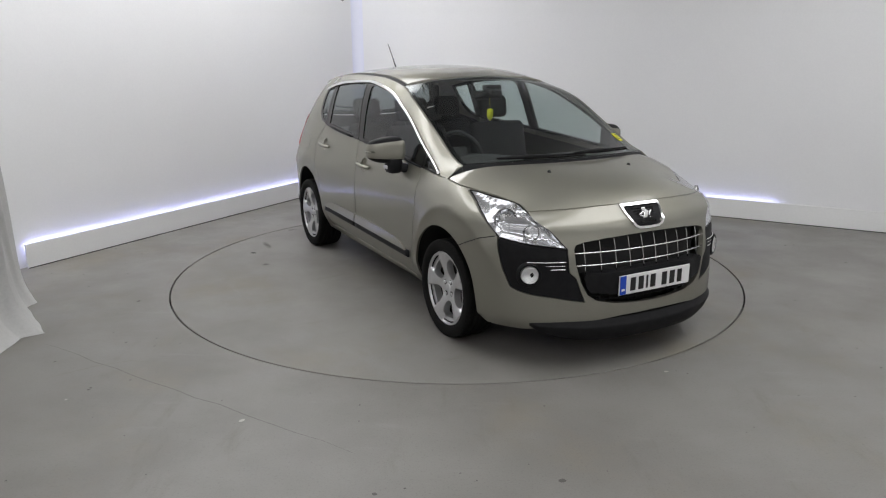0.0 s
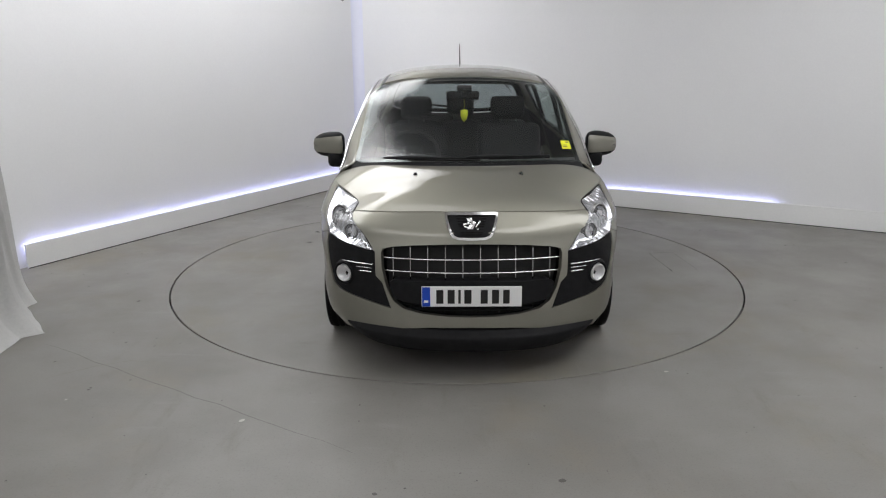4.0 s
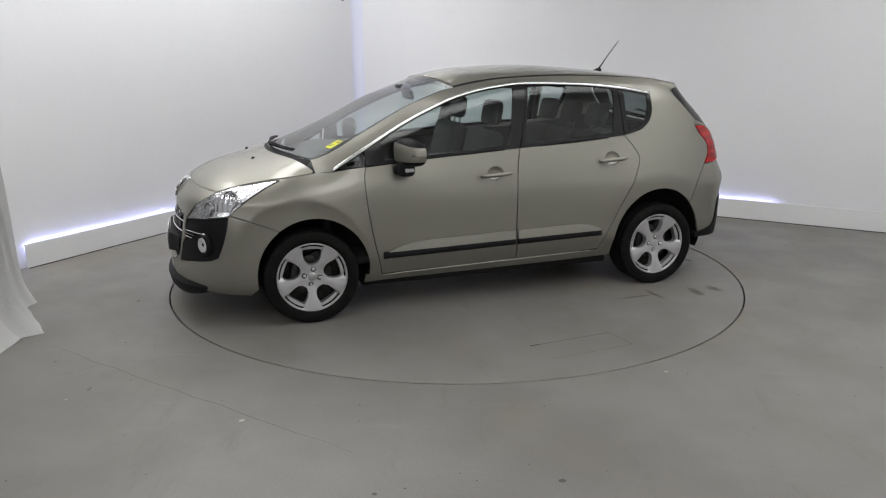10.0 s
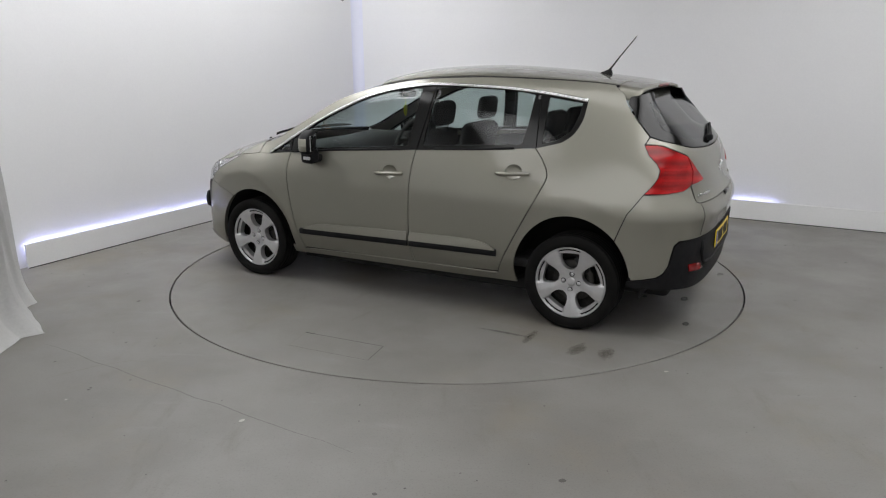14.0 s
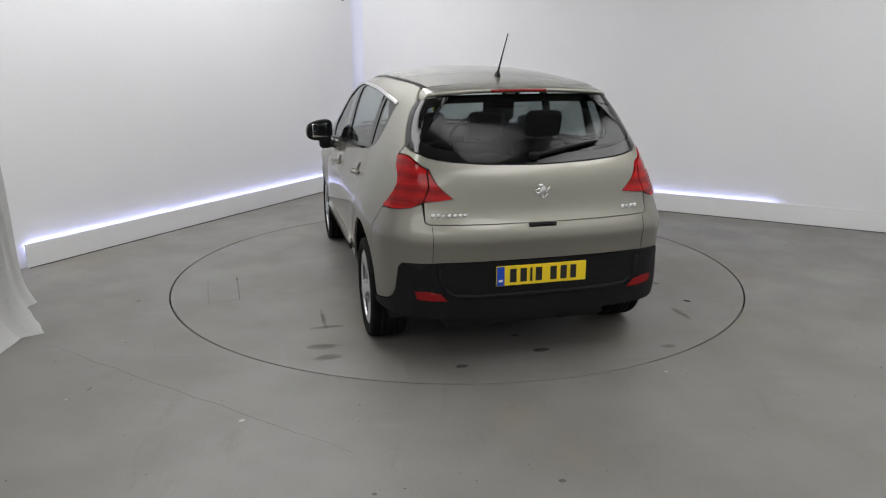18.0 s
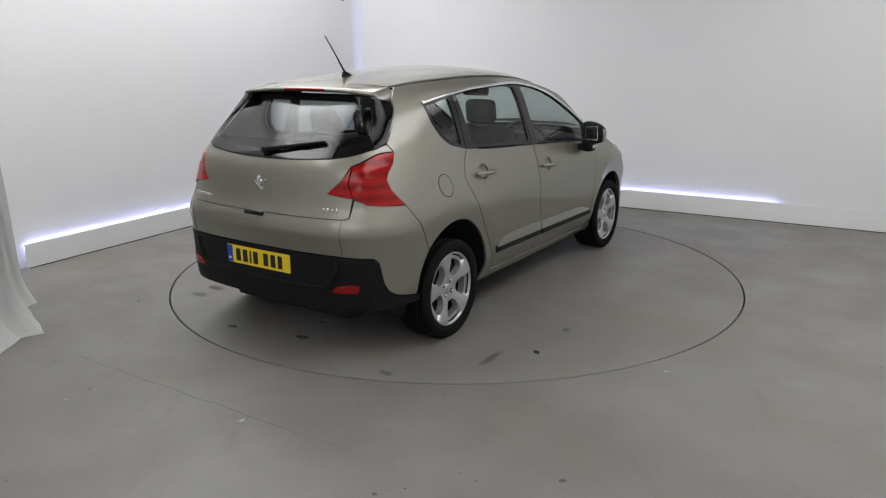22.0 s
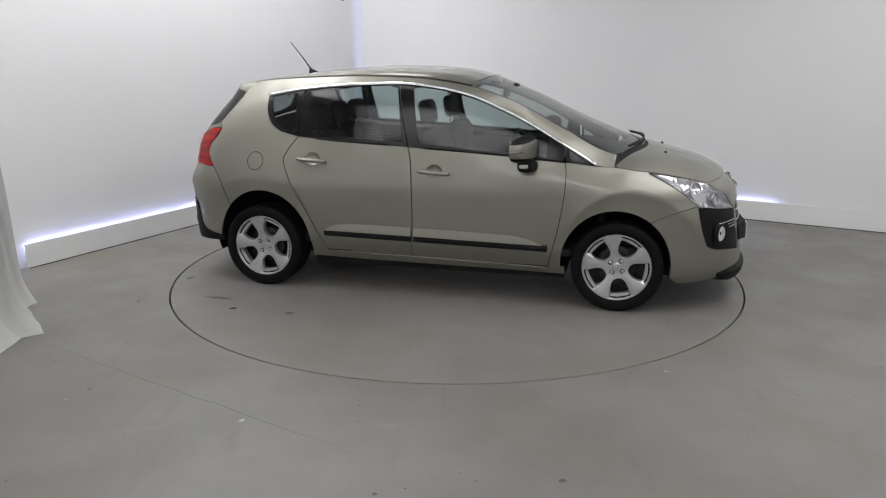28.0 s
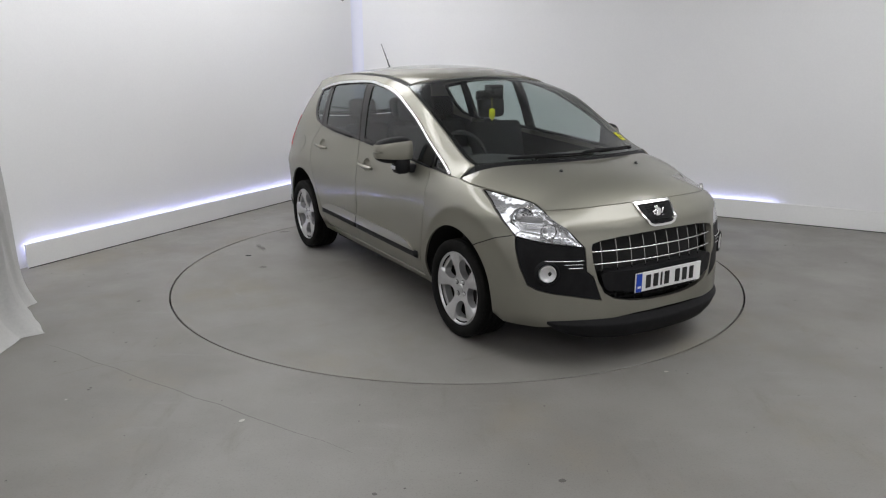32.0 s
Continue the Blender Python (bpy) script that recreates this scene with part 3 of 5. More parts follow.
tagged(room_box("led_strip_west", -.030, -.022, .0, 4.85, .150, .172, LED), "cool white light strip behind the plinth", "light strip", group="plinth light strips")
tagged(room_box("led_strip", .02, 5.33, -.030, -.022, .150, .172, LED), "cool white light strip behind the plinth", "light strip", group="plinth light strips")
# assumed rounded strip: its weak emission puts the lavender glow into the corner
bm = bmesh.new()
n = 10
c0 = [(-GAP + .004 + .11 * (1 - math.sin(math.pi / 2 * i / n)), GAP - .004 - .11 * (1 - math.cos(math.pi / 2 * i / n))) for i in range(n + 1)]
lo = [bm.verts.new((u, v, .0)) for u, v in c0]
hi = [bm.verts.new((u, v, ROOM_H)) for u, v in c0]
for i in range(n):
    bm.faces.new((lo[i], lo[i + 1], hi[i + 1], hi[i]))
cl = tagged(part("corner_light", bm, CORNER_GLOW), "rounded strip added for the corner's faint lavender glow", "light strip")
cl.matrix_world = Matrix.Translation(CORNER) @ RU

# small cable hook high on the west wall
bm = bmesh.new()
tube(bm, [(.02 * math.cos(a) - .0, .006, .02 * math.sin(a)) for a in np.linspace(-2.9, .6, 14)], .005, 6)
tube(bm, [(-.019, .006, -.005), (-.019, .0, .03)], .005, 6)
hook = tagged(part("cable_hook", bm, PLASTIC), "small dark metal cable hook on the wall", "hook")
hook.matrix_world = Matrix.Translation(CORNER) @ RW @ pose(-GAP + .01, -.235, 2.428, 0, 0, 90)

# unseen assumed ceiling soft boxes: a shallow black case with a glowing fabric under it
for u0, u1, v0, v1, bright in ASSUMED_BOXES:
    bm = bmesh.new()
    box(bm, 0, 0, .05, u1 - u0, v1 - v0, .10, .01)
    case = tagged(part("soft_box", bm, GROOVE, smooth=False), "assumed long black ceiling soft box, out of view", "studio lamp", group="ceiling soft boxes")
    case.matrix_world = Matrix.Translation(CORNER + Vector((0, 0, ROOM_H - .12))) @ RU @ Matrix.Translation(((u0 + u1) / 2, -(v0 + v1) / 2, 0))
    bm = bmesh.new()
    box(bm, 0, 0, -.005, u1 - u0 - .06, v1 - v0 - .06, .008)
    part("diffuser", bm, diffuser_material(bright, u0, u1, v0, v1), case, "glowing white diffuser fabric", smooth=False)

# white sheet hanging at the wall's end, puddling on the floor
def sheet_mesh():
    bm = bmesh.new()
    hem = [(-3.2, -.65), (-2.975, -.918), (-2.985, -1.03), (-2.755, -1.304), (-2.588, -1.515), (-2.69, -1.60), (-2.665, -1.856), (-2.76, -2.02), (-2.8, -2.35)]
    top = [(-3.22, -.70), (-3.09, -.95), (-3.06, -1.06), (-2.90, -1.3), (-2.80, -1.45), (-2.85, -1.6), (-2.84, -1.85), (-2.9, -2.05), (-2.95, -2.35)]
    t = np.arange(len(hem))
    n, m = 120, 44
    rows = []
    for j in range(m + 1):
        z = .004 + 3.2 * (j / m) ** 1.6
        w = math.exp(-z / .13)
        row = []
        for i in range(n + 1):
            u = i / n * (len(hem) - 1)
            fold = .018 * math.sin(u * 6.2 + 1.5 * math.sin(2.1 * z)) * min(1, .2 + z)
            x = w * float(np.interp(u, t, [p[0] for p in hem])) + (1 - w) * float(np.interp(u, t, [p[0] for p in top])) - .05 * (1 - math.exp(-z)) + fold
            y = w * float(np.interp(u, t, [p[1] for p in hem])) + (1 - w) * float(np.interp(u, t, [p[1] for p in top])) + .02 * math.sin(3 * z + u) * (1 - w)
            row.append(bm.verts.new((x, y, z)))
        rows.append(row)
    for a, b in zip(rows, rows[1:]):
        for i in range(n):
            bm.faces.new((a[i], a[i + 1], b[i + 1], b[i]))
    return bm


sheet = tagged(part("hanging_sheet", sheet_mesh(), CLOTH), "white cloth sheet hanging with creased hem on floor", "sheet")
# ---------------------------------------------------------------- panels cut from the body surface
from mathutils.geometry import delaunay_2d_cdt


def full(s, z, out=0.0):
    """The whole wrap-round surface: negative s and s past the tail are the car's right side."""
    s = np.asarray(s, float)
    r = (s < 0) | (s > S_END)
    p = surf(np.where(s < 0, -s, np.where(s > S_END, 2 * S_END - s, s)), z, out)
    p[r, 1] *= -1
    return p


def inside(poly, pts):
    poly, pts = np.asarray(poly), np.asarray(pts)
    res = np.zeros(len(pts), bool)
    x, y = pts[:, 0], pts[:, 1]
    for (x0, y0), (x1, y1) in zip(poly, np.roll(poly, -1, 0)):
        c = (y0 > y) != (y1 > y)
        res ^= c & (x < (x1 - x0) * (y - y0) / (y1 - y0 + 1e-15) + x0)
    return res


def near(poly, pts):
    best = np.full(len(pts), 9.0)
    for a, b in zip(poly, np.roll(poly, -1, 0)):
        d = b - a
        t = np.clip(((pts - a) @ d) / (d @ d + 1e-15), 0, 1)
        best = np.minimum(best, np.hypot(*(pts - a - t[:, None] * d).T))
    return best


def densify(poly, step):
    poly = np.asarray(poly, float)
    out = []
    for a, b in zip(poly, np.roll(poly, -1, 0)):
        n = max(1, int(np.ceil(np.hypot(*(b - a)) / step)))
        out += [a + (b - a) * i / n for i in range(n)]
    return np.array(out)


def inset_poly(poly, d):
    """Moves each edge inwards by d."""
    poly = np.asarray(poly, float)
    area = np.sum(poly[:, 0] * np.roll(poly[:, 1], -1) - np.roll(poly[:, 0], -1) * poly[:, 1])
    e1 = poly - np.roll(poly, 1, 0)
    e2 = np.roll(poly, -1, 0) - poly
    n1 = np.stack([-e1[:, 1], e1[:, 0]], 1) / (np.hypot(*e1.T)[:, None] + 1e-12)
    n2 = np.stack([-e2[:, 1], e2[:, 0]], 1) / (np.hypot(*e2.T)[:, None] + 1e-12)
    m = n1 + n2
    k = np.maximum((m * n1).sum(1), 0.35)[:, None]
    return poly + np.sign(area) * d * m / k


def flat_mesh(poly, holes, step):
    """Triangulates a polygon with holes; gives points, triangles and the number of rim points of each loop."""
    loops = [densify(poly, step)] + [densify(h, step) for h in holes]
    pts, edges = [], []
    for lp in loops:
        k = len(pts)
        pts += [tuple(p) for p in lp]
        edges += [(k + i, k + (i + 1) % len(lp)) for i in range(len(lp))]
    lo, hi = loops[0].min(0), loops[0].max(0)
    gx, gy = np.meshgrid(np.arange(lo[0], hi[0], step), np.arange(lo[1], hi[1], step))
    g = np.stack([gx.ravel(), gy.ravel()], 1)
    if len(g):
        g = g[inside(loops[0], g)]
        for h in loops[1:]:
            g = g[~inside(h, g)] if len(g) else g
        for lp in loops:
            g = g[near(lp, g) > step * 0.45] if len(g) else g
    pts += [tuple(p) for p in g]
    v, _, f, ov, _, _ = delaunay_2d_cdt([Vector(p) for p in pts], edges, [], 0, 1e-6)
    v = np.array([(p.x, p.y) for p in v])
    f = np.array([t for t in f if len(t) == 3])
    c = v[f].mean(1)
    keep = inside(loops[0], c)
    for h in loops[1:]:
        keep &= ~inside(h, c)
    first = {}
    for i, o in enumerate(ov):
        for k in o:
            first[k] = i
    rims, k = [], 0
    for lp in loops:
        rims.append([first[k + i] for i in range(len(lp))])
        k += len(lp)
    return v, f[keep], rims


def panel_bmesh(poly, place, holes=(), inset=0.0025, rim=0.014, step=0.03, mirror=False, out=0.0):
    """Surface panel with turned-in edges. place(a, b, out) gives its points in space."""
    poly = inset_poly(poly, inset) if inset else np.asarray(poly, float)
    v, f, rims = flat_mesh(poly, [inset_poly(h, -inset) if inset else h for h in holes], step)
    top = place(v[:, 0], v[:, 1], out)
    low = place(v[:, 0], v[:, 1], out - rim)
    nrm = np.cross(top[f[:, 1]] - top[f[:, 0]], top[f[:, 2]] - top[f[:, 0]])
    if (nrm * (top[f] - low[f]).mean(1)).sum() < 0:
        f = f[:, ::-1]
    # leave out needle-thin triangles, which spoil the shading
    e = np.stack([np.linalg.norm(top[f[:, i]] - top[f[:, (i + 1) % 3]], axis=1) for i in range(3)], 1).max(1)
    area = np.linalg.norm(np.cross(top[f[:, 1]] - top[f[:, 0]], top[f[:, 2]] - top[f[:, 0]]), axis=1)
    f = f[area / e > .0007]
    flip = -1 if mirror else 1
    bm = bmesh.new()
    bv = [bm.verts.new((p[0], flip * p[1], p[2])) for p in top]
    for t in f:
        q = (bv[t[0]], bv[t[1]], bv[t[2]])
        if len(set(q)) == 3:
            try:
                bm.faces.new(q if flip > 0 else q[::-1])
            except ValueError:
                pass
    if rim:
        mid = top.mean(0)
        for lp in rims:
            a = [bm.verts.new((top[i][0], flip * top[i][1], top[i][2])) for i in lp]
            b = [bm.verts.new((low[i][0], flip * low[i][1], low[i][2])) for i in lp]
            for i in range(len(lp)):
                j = (i + 1) % len(lp)
                try:
                    bm.faces.new((a[i], a[j], b[j], b[i]))
                except ValueError:
                    pass
    loose = [x for x in bm.verts if not x.link_faces]
    bmesh.ops.delete(bm, geom=loose, context="VERTS")
    return bm


def side_poly(pts):
    """Corners given as (x, z), or ('f', y, z) and ('r', y, z) on the nose and tail, to (s, z)."""
    out = []
    for p in pts:
        if p[0] == "f":
            out.append(at(p[2], y=p[1], half="front"))
        elif p[0] == "r":
            out.append(at(p[2], y=p[1], half="rear"))
        else:
            out.append(at(p[1], x=p[0]))
    return out


def panel(name, pts, material, parent, label="", mirror=False, raw=False, **kw):
    poly = pts if raw else side_poly(pts)
    return part(name, panel_bmesh(poly, full, mirror=mirror, **kw), material, parent, label, recalc=False)


def both_front(half):
    """A closed outline round the nose from its left half, first and last point on the centre line."""
    return list(half) + [(-s, z) for s, z in half[::-1] if s > 1e-6]


def both_rear(half):
    return list(half) + [(2 * S_END - s, z) for s, z in half[::-1] if s < S_END - 1e-6]


def curve(pts, n=8):
    """A smooth line through points of a plane, n steps a piece."""
    t = np.concatenate([[0], np.cumsum(np.hypot(*np.diff(np.array(pts, float), axis=0).T))])
    fx, fy = pchip(t, [p[0] for p in pts]), pchip(t, [p[1] for p in pts])
    u = np.concatenate([np.linspace(a, b, n, endpoint=False) for a, b in zip(t, t[1:])] + [[t[-1]]])
    return list(zip(fx(u).tolist(), fy(u).tolist()))


def arc(cx, cz, r, a0, a1, n=28, rz=None):
    return [(cx + r * math.cos(radians(a0 + (a1 - a0) * i / n)), cz + (rz or r) * math.sin(radians(a0 + (a1 - a0) * i / n))) for i in range(n + 1)]


def ribbon(pts3, width_dir, half_w, thick, normal_dir):
    """A flat bar along points, with its width along width_dir and its face along normal_dir."""
    bm = bmesh.new()
    rows = []
    for p, w, n in zip(pts3, width_dir, normal_dir):
        p, w, n = Vector(p), Vector(w).normalized() * half_w, Vector(n).normalized() * thick
        rows.append([bm.verts.new(p - w), bm.verts.new(p - w * 0.7 + n), bm.verts.new(p + w * 0.7 + n), bm.verts.new(p + w)])
    for a, b in zip(rows, rows[1:]):
        for k in range(3):
            bm.faces.new((a[k], a[k + 1], b[k + 1], b[k]))
    bm.faces.new(rows[0])
    bm.faces.new(rows[-1][::-1])
    return bm


def flipped(bm):
    bmesh.ops.scale(bm, vec=(1, -1, 1), verts=bm.verts)
    bmesh.ops.reverse_faces(bm, faces=bm.faces)
    return bm
# ---------------------------------------------------------------- the car
TURN = [(0.0, 0.0), (0.5, 0.0), (1.0, -0.25), (1.5, -2.0), (2.0, -5.55), (2.5, -10.5), (3.0, -16.5)] + \
       [(float(t), 18.952 - 11.835 * t) for t in range(4, 31)] + [(31.0, -348.0), (31.5, -353.35), (32.0, -357.16)]
HEADING = -60.885
SIDE = 0.0593       # the car stands this far to its left of the turntable's axis

car = tagged(new("car"), "champagne metallic five-door family car parked on turntable", "car")


SHIFT = Matrix.Translation((0, SIDE, 0))
BUILT = []


def keep(ob):
    BUILT.append(ob)
    return ob


# --- lines shared by neighbouring panels (side view: x, z)
BELT = [(1.139, .986), (.925, 1.0), (.525, 1.033), (-.16, 1.075), (-1.005, 1.127), (-1.15, 1.155), (-1.24, 1.225), (-1.283, 1.33), (-1.287, 1.416)]
WAIST = curve(BELT[:6], 6)
DLO_END = curve(BELT[5:], 6)
CHROME_LINE = curve([(1.139, .988), (.874, 1.14), (.66, 1.258), (.48, 1.342), (.25, 1.43), (0, 1.482), (-.25, 1.505), (-.68, 1.492), (-1.0, 1.463), (-1.287, 1.418)], 6)
DOOR_CUT_A = curve([(.928, 1.0), (.943, .92), (.942, .853), (.914, .62), (.838, .275)], 6)
DOOR_CUT_B = curve([(-.158, 1.075), (-.135, .95), (-.126, .83), (-.121, .55), (-.14, .288)], 6)
DOOR_CUT_C = curve([(-1.005, 1.127), (-1.075, 1.04), (-1.108, .965), (-1.07, .86), (-.985, .70), (-.86, .465), (-.785, .308)], 6)
FRONT_ARCH = arc(1.287, .318, .362, -22, 180 + 18, 36, .380)
REAR_ARCH = arc(HUB_R, .325, .375, -14, 180 + 20, 36, .41)
HOODLINE = [(x, float(HOOD_E(x))) for x in np.linspace(1.25, 1.847, 14)]


def waist_between(x1, x0):
    return [p for p in WAIST if x0 < p[0] < x1]


def chrome_between(x1, x0):
    return [p for p in CHROME_LINE if x0 < p[0] < x1]


# --- body side: pillar, cant rail, rear quarter and sill in one pressing
TOPLINE = []
for sv in np.linspace(at(1.03, x=1.262)[0], S_KNOT[14] + .17, 44):
    TOPLINE.append((float(sv), float(Z_TOP(sv))))
quarter_rear = side_poly([(-1.497, 1.45), (-1.52, 1.40), (-1.60, 1.305), (-1.683, 1.215), (-1.664, 1.172), (-1.695, 1.115), (-1.748, 1.064), (-1.768, 1.03), (-1.763, .98), (-1.735, .935), (-1.702, .895), (-1.62, .777), (-1.59, .70), (-1.555, .607)])
rear_arch_s = side_poly(sorted([p for p in REAR_ARCH if p[0] > -1.548 and p[1] > .27], key=lambda p: p[0]))
sill = side_poly([(-.915, .245), (-.5, .232), (0, .226), (.5, .222), (.955, .218), (.948, .29), (.845, .266), (.3, .272), (-.14, .281), (-.5, .29), (-.795, .302)])
body_side_poly = TOPLINE + quarter_rear + rear_arch_s + sill + side_poly(DOOR_CUT_C[::-1]) + side_poly([p for p in DLO_END[1:]]) + side_poly(CHROME_LINE[::-1]) + side_poly([(1.139, .978), (1.25, .972)])
fender_poly = side_poly(HOODLINE[:6]) + side_poly([(1.47, .938), (1.57, .89), (1.68, .827), (1.79, .737), (1.69, .709), (1.545, .65), (1.497, .6275)]) + \
    side_poly([p for p in FRONT_ARCH if p[0] < 1.487 and p[1] > .24][::1]) + side_poly([(.955, .225), (.948, .285), (.85, .262)]) + side_poly(DOOR_CUT_A[::-1]) + side_poly([(1.02, .992), (1.139, .977)])
front_door_poly = side_poly(DOOR_CUT_A) + side_poly([(.3, .278), (-.14, .288)]) + side_poly(DOOR_CUT_B[::-1][1:]) + side_poly(waist_between(.91, -.15)[::-1])
rear_door_poly = side_poly(DOOR_CUT_B) + side_poly([(-.5, .297), (-.785, .308)]) + side_poly(DOOR_CUT_C[::-1][1:]) + side_poly(waist_between(-1.0, -.165)[::-1])
# window openings
def window_outline(low, high):
    return side_poly(low) + side_poly(high)


F_FRAME = [(.925, 1.0)] + waist_between(.92, -.155) + [(-.158, 1.075), (-.215, 1.3), (-.252, 1.503)] + chrome_between(.92, -.24)[::-1]
R_FRAME = [(-.165, 1.076)] + waist_between(-.17, -1.0) + [(-1.005, 1.127), (-1.0, 1.3), (-.992, 1.462)] + chrome_between(-.26, -.985)[::-1] + [(-.257, 1.503), (-.22, 1.3)]
Q_FRAME = [(-1.01, 1.128)] + [p for p in DLO_END] + [(-1.287, 1.418)] + chrome_between(-1.0, -1.28)[::-1] + [(-.998, 1.462), (-1.004, 1.3)]
T_FRAME = [(1.137, .988), (.932, 1.0), (.932, 1.106)] + chrome_between(1.13, .932)[::-1]
F_GLASS = [(.80, 1.035), (.5, 1.058), (.2, 1.078), (-.085, 1.098), (-.115, 1.25), (-.148, 1.47)] + [(x, z - .018) for x, z in chrome_between(.765, -.12)[::-1]] + [(.815, 1.15)]
R_GLASS = [(-.205, 1.103), (-.6, 1.128), (-.915, 1.146), (-.94, 1.3), (-.955, 1.445)] + [(x, z - .018) for x, z in chrome_between(-.30, -.94)[::-1]] + [(-.262, 1.47)]
Q_GLASS = [(-1.045, 1.155), (-1.14, 1.18), (-1.215, 1.238), (-1.25, 1.33), (-1.258, 1.40), (-1.045, 1.432)]
T_GLASS = [(1.05, 1.006), (.955, 1.014), (.955, 1.075), (1.03, 1.03)]

HANDLES = ((.035, .908), (-.882, .966))


def cup_line(hx, hz):
    return [(hx + .055 * math.cos(a), hz + .008 + .044 * math.sin(a)) for a in np.linspace(0, 2 * math.pi, 32, endpoint=False)]


for mirror in (False, True):
    keep(panel("body_side", body_side_poly, PAINT, car, "pillar, roof rail and rear quarter pressing", mirror, raw=True, step=.02))
    keep(panel("front_wing", fender_poly, PAINT, car, "metallic front wing", mirror, raw=True, inset=.0018, step=.016))
    fd = keep(panel("front_door", front_door_poly, PAINT, car, "metallic front door panel", mirror, raw=True, inset=.0034, holes=[side_poly(cup_line(*HANDLES[0]))]))
    rd = keep(panel("rear_door", rear_door_poly, PAINT, car, "metallic rear door panel", mirror, raw=True, inset=.0034, holes=[side_poly(cup_line(*HANDLES[1]))]))
    for door, fr, gl, nm in ((fd, F_FRAME, F_GLASS, "front"), (rd, R_FRAME, R_GLASS, "rear")):
        keep(panel("window_frame", fr, GLOSSBLACK, door, "gloss black window frame", mirror, holes=[side_poly(gl)], inset=.001, rim=.02, out=-.003))
        g = keep(panel("window_pane", gl, GLASS_S, door, "tinted side window glass", mirror, inset=-.004, rim=0, out=-.008))
        g.visible_shadow = False
    keep(panel("quarter_frame", Q_FRAME, GLOSSBLACK, car, "gloss black quarter window frame", mirror, holes=[side_poly(Q_GLASS)], inset=.001, rim=.02, out=-.003))
    g = keep(panel("quarter_pane", Q_GLASS, GLASS_S, car, "tinted rear quarter glass", mirror, inset=-.004, rim=0, out=-.008))
    g.visible_shadow = False
    keep(panel("pillar_trim", T_FRAME, GLOSSBLACK, car, "black mirror corner trim", mirror, holes=[side_poly(T_GLASS)], inset=.001, rim=.02, out=-.003))
    g = keep(panel("corner_pane", T_GLASS, GLASS_S, car, "small corner window glass", mirror, inset=-.004, rim=0, out=-.008))
    g.visible_shadow = False
    # chrome strip over the windows
    line = [at(z, x=x) for x, z in curve(CHROME_LINE, 2)]
    pts3 = [surf(s, z, .006)[0] for s, z in line]
    wd = [surf(s, z + .02)[0] - surf(s, z - .02)[0] for s, z in line]
    nd = []
    for (s, z), w in zip(line, wd):
        t = surf(s + .02, z)[0] - surf(s - .02, z)[0]
        nd.append(np.cross(w, t) if np.cross(w, t)[1] > 0 else np.cross(t, w))
    bm = ribbon(pts3, wd, .0115, .006, nd)
    keep(part("chrome_strip", flipped(bm) if mirror else bm, CHROME, car, "bright chrome window strip"))
    # black weather strip along the waist line
    for door, xa, xb in ((fd, .925, -.150), (rd, -.168, -1.0)):
        line = [at(z + .004, x=x) for x, z in [q for q in WAIST if xb <= q[0] <= xa]]
        bm = ribbon([surf(s, z, .002)[0] for s, z in line], [(0, 0, 1)] * len(line), .008, .005, [(0, 1, .2)] * len(line))
        keep(part("weather_strip", flipped(bm) if mirror else bm, PLASTIC, door, "black rubber weather strip"))

# --- bonnet
def hood_back(y):
    return 1.473 - .192 * (abs(y) / .742) ** 2.1


hood_rear = [(hood_back(y), y) for y in np.linspace(-.79, .79, 41)]
hood_side = [(x, float(HOOD_Y(x))) for x in np.linspace(1.27, 1.84, 14)]
hood_frontline = [(float(hood_front(y)), float(y)) for y in np.linspace(_hy[-1], -_hy[-1], 41)]
hood_poly = hood_rear + hood_side + hood_frontline + [(x, -y) for x, y in hood_side[::-1]]


def on_hood(x, y, out=0.0):
    z = hood_z(x, y)
    return np.stack([x, y, z + out], -1)


keep(part("bonnet", panel_bmesh(hood_poly, on_hood, inset=.004, rim=.014, step=.026), PAINT, car, "metallic bonnet with washer nozzles", recalc=False))

# --- roof and windscreen
ROOF_C = pchip([-1.75, -1.46, -1.298, -.848, -.406, .03, .19, .315], [1.475, 1.530, 1.553, 1.602, 1.625, 1.606, 1.580, 1.547])
_ts = np.array([(surf(s, z)[0]) for s, z in TOPLINE])
EDGE_Y = pchip(_ts[::-1, 0], _ts[::-1, 1])
EDGE_Z = pchip(_ts[::-1, 0], _ts[::-1, 2])


def roof_z(x, y):
    t = np.clip(np.abs(y) / EDGE_Y(x), 0, 1.2)
    return ROOF_C(x) - (ROOF_C(x) - EDGE_Z(x)) * (0.72 * t ** 2 + 0.28 * t ** 6)


def roof_front(y):
    return .25 + .065 * (1 - (np.abs(y) / .595) ** 2)


def on_roof(x, y, out=0.0):
    return np.stack([x, y, roof_z(x, y) + out], -1)


ry = np.linspace(-.56, .56, 33)
roof_edge = [(x, float(EDGE_Y(x)) - .034) for x in np.linspace(-1.44, .25, 40)]
roof_poly = [(float(roof_front(y)) - .004, float(y)) for y in ry[::-1]] + [(x, -y) for x, y in roof_edge[::-1]] + [(x, y) for x, y in roof_edge]
keep(part("roof_panel", panel_bmesh(roof_poly, on_roof, inset=.001, rim=.012, step=.035), PAINT, car, "metallic roof panel", recalc=False))
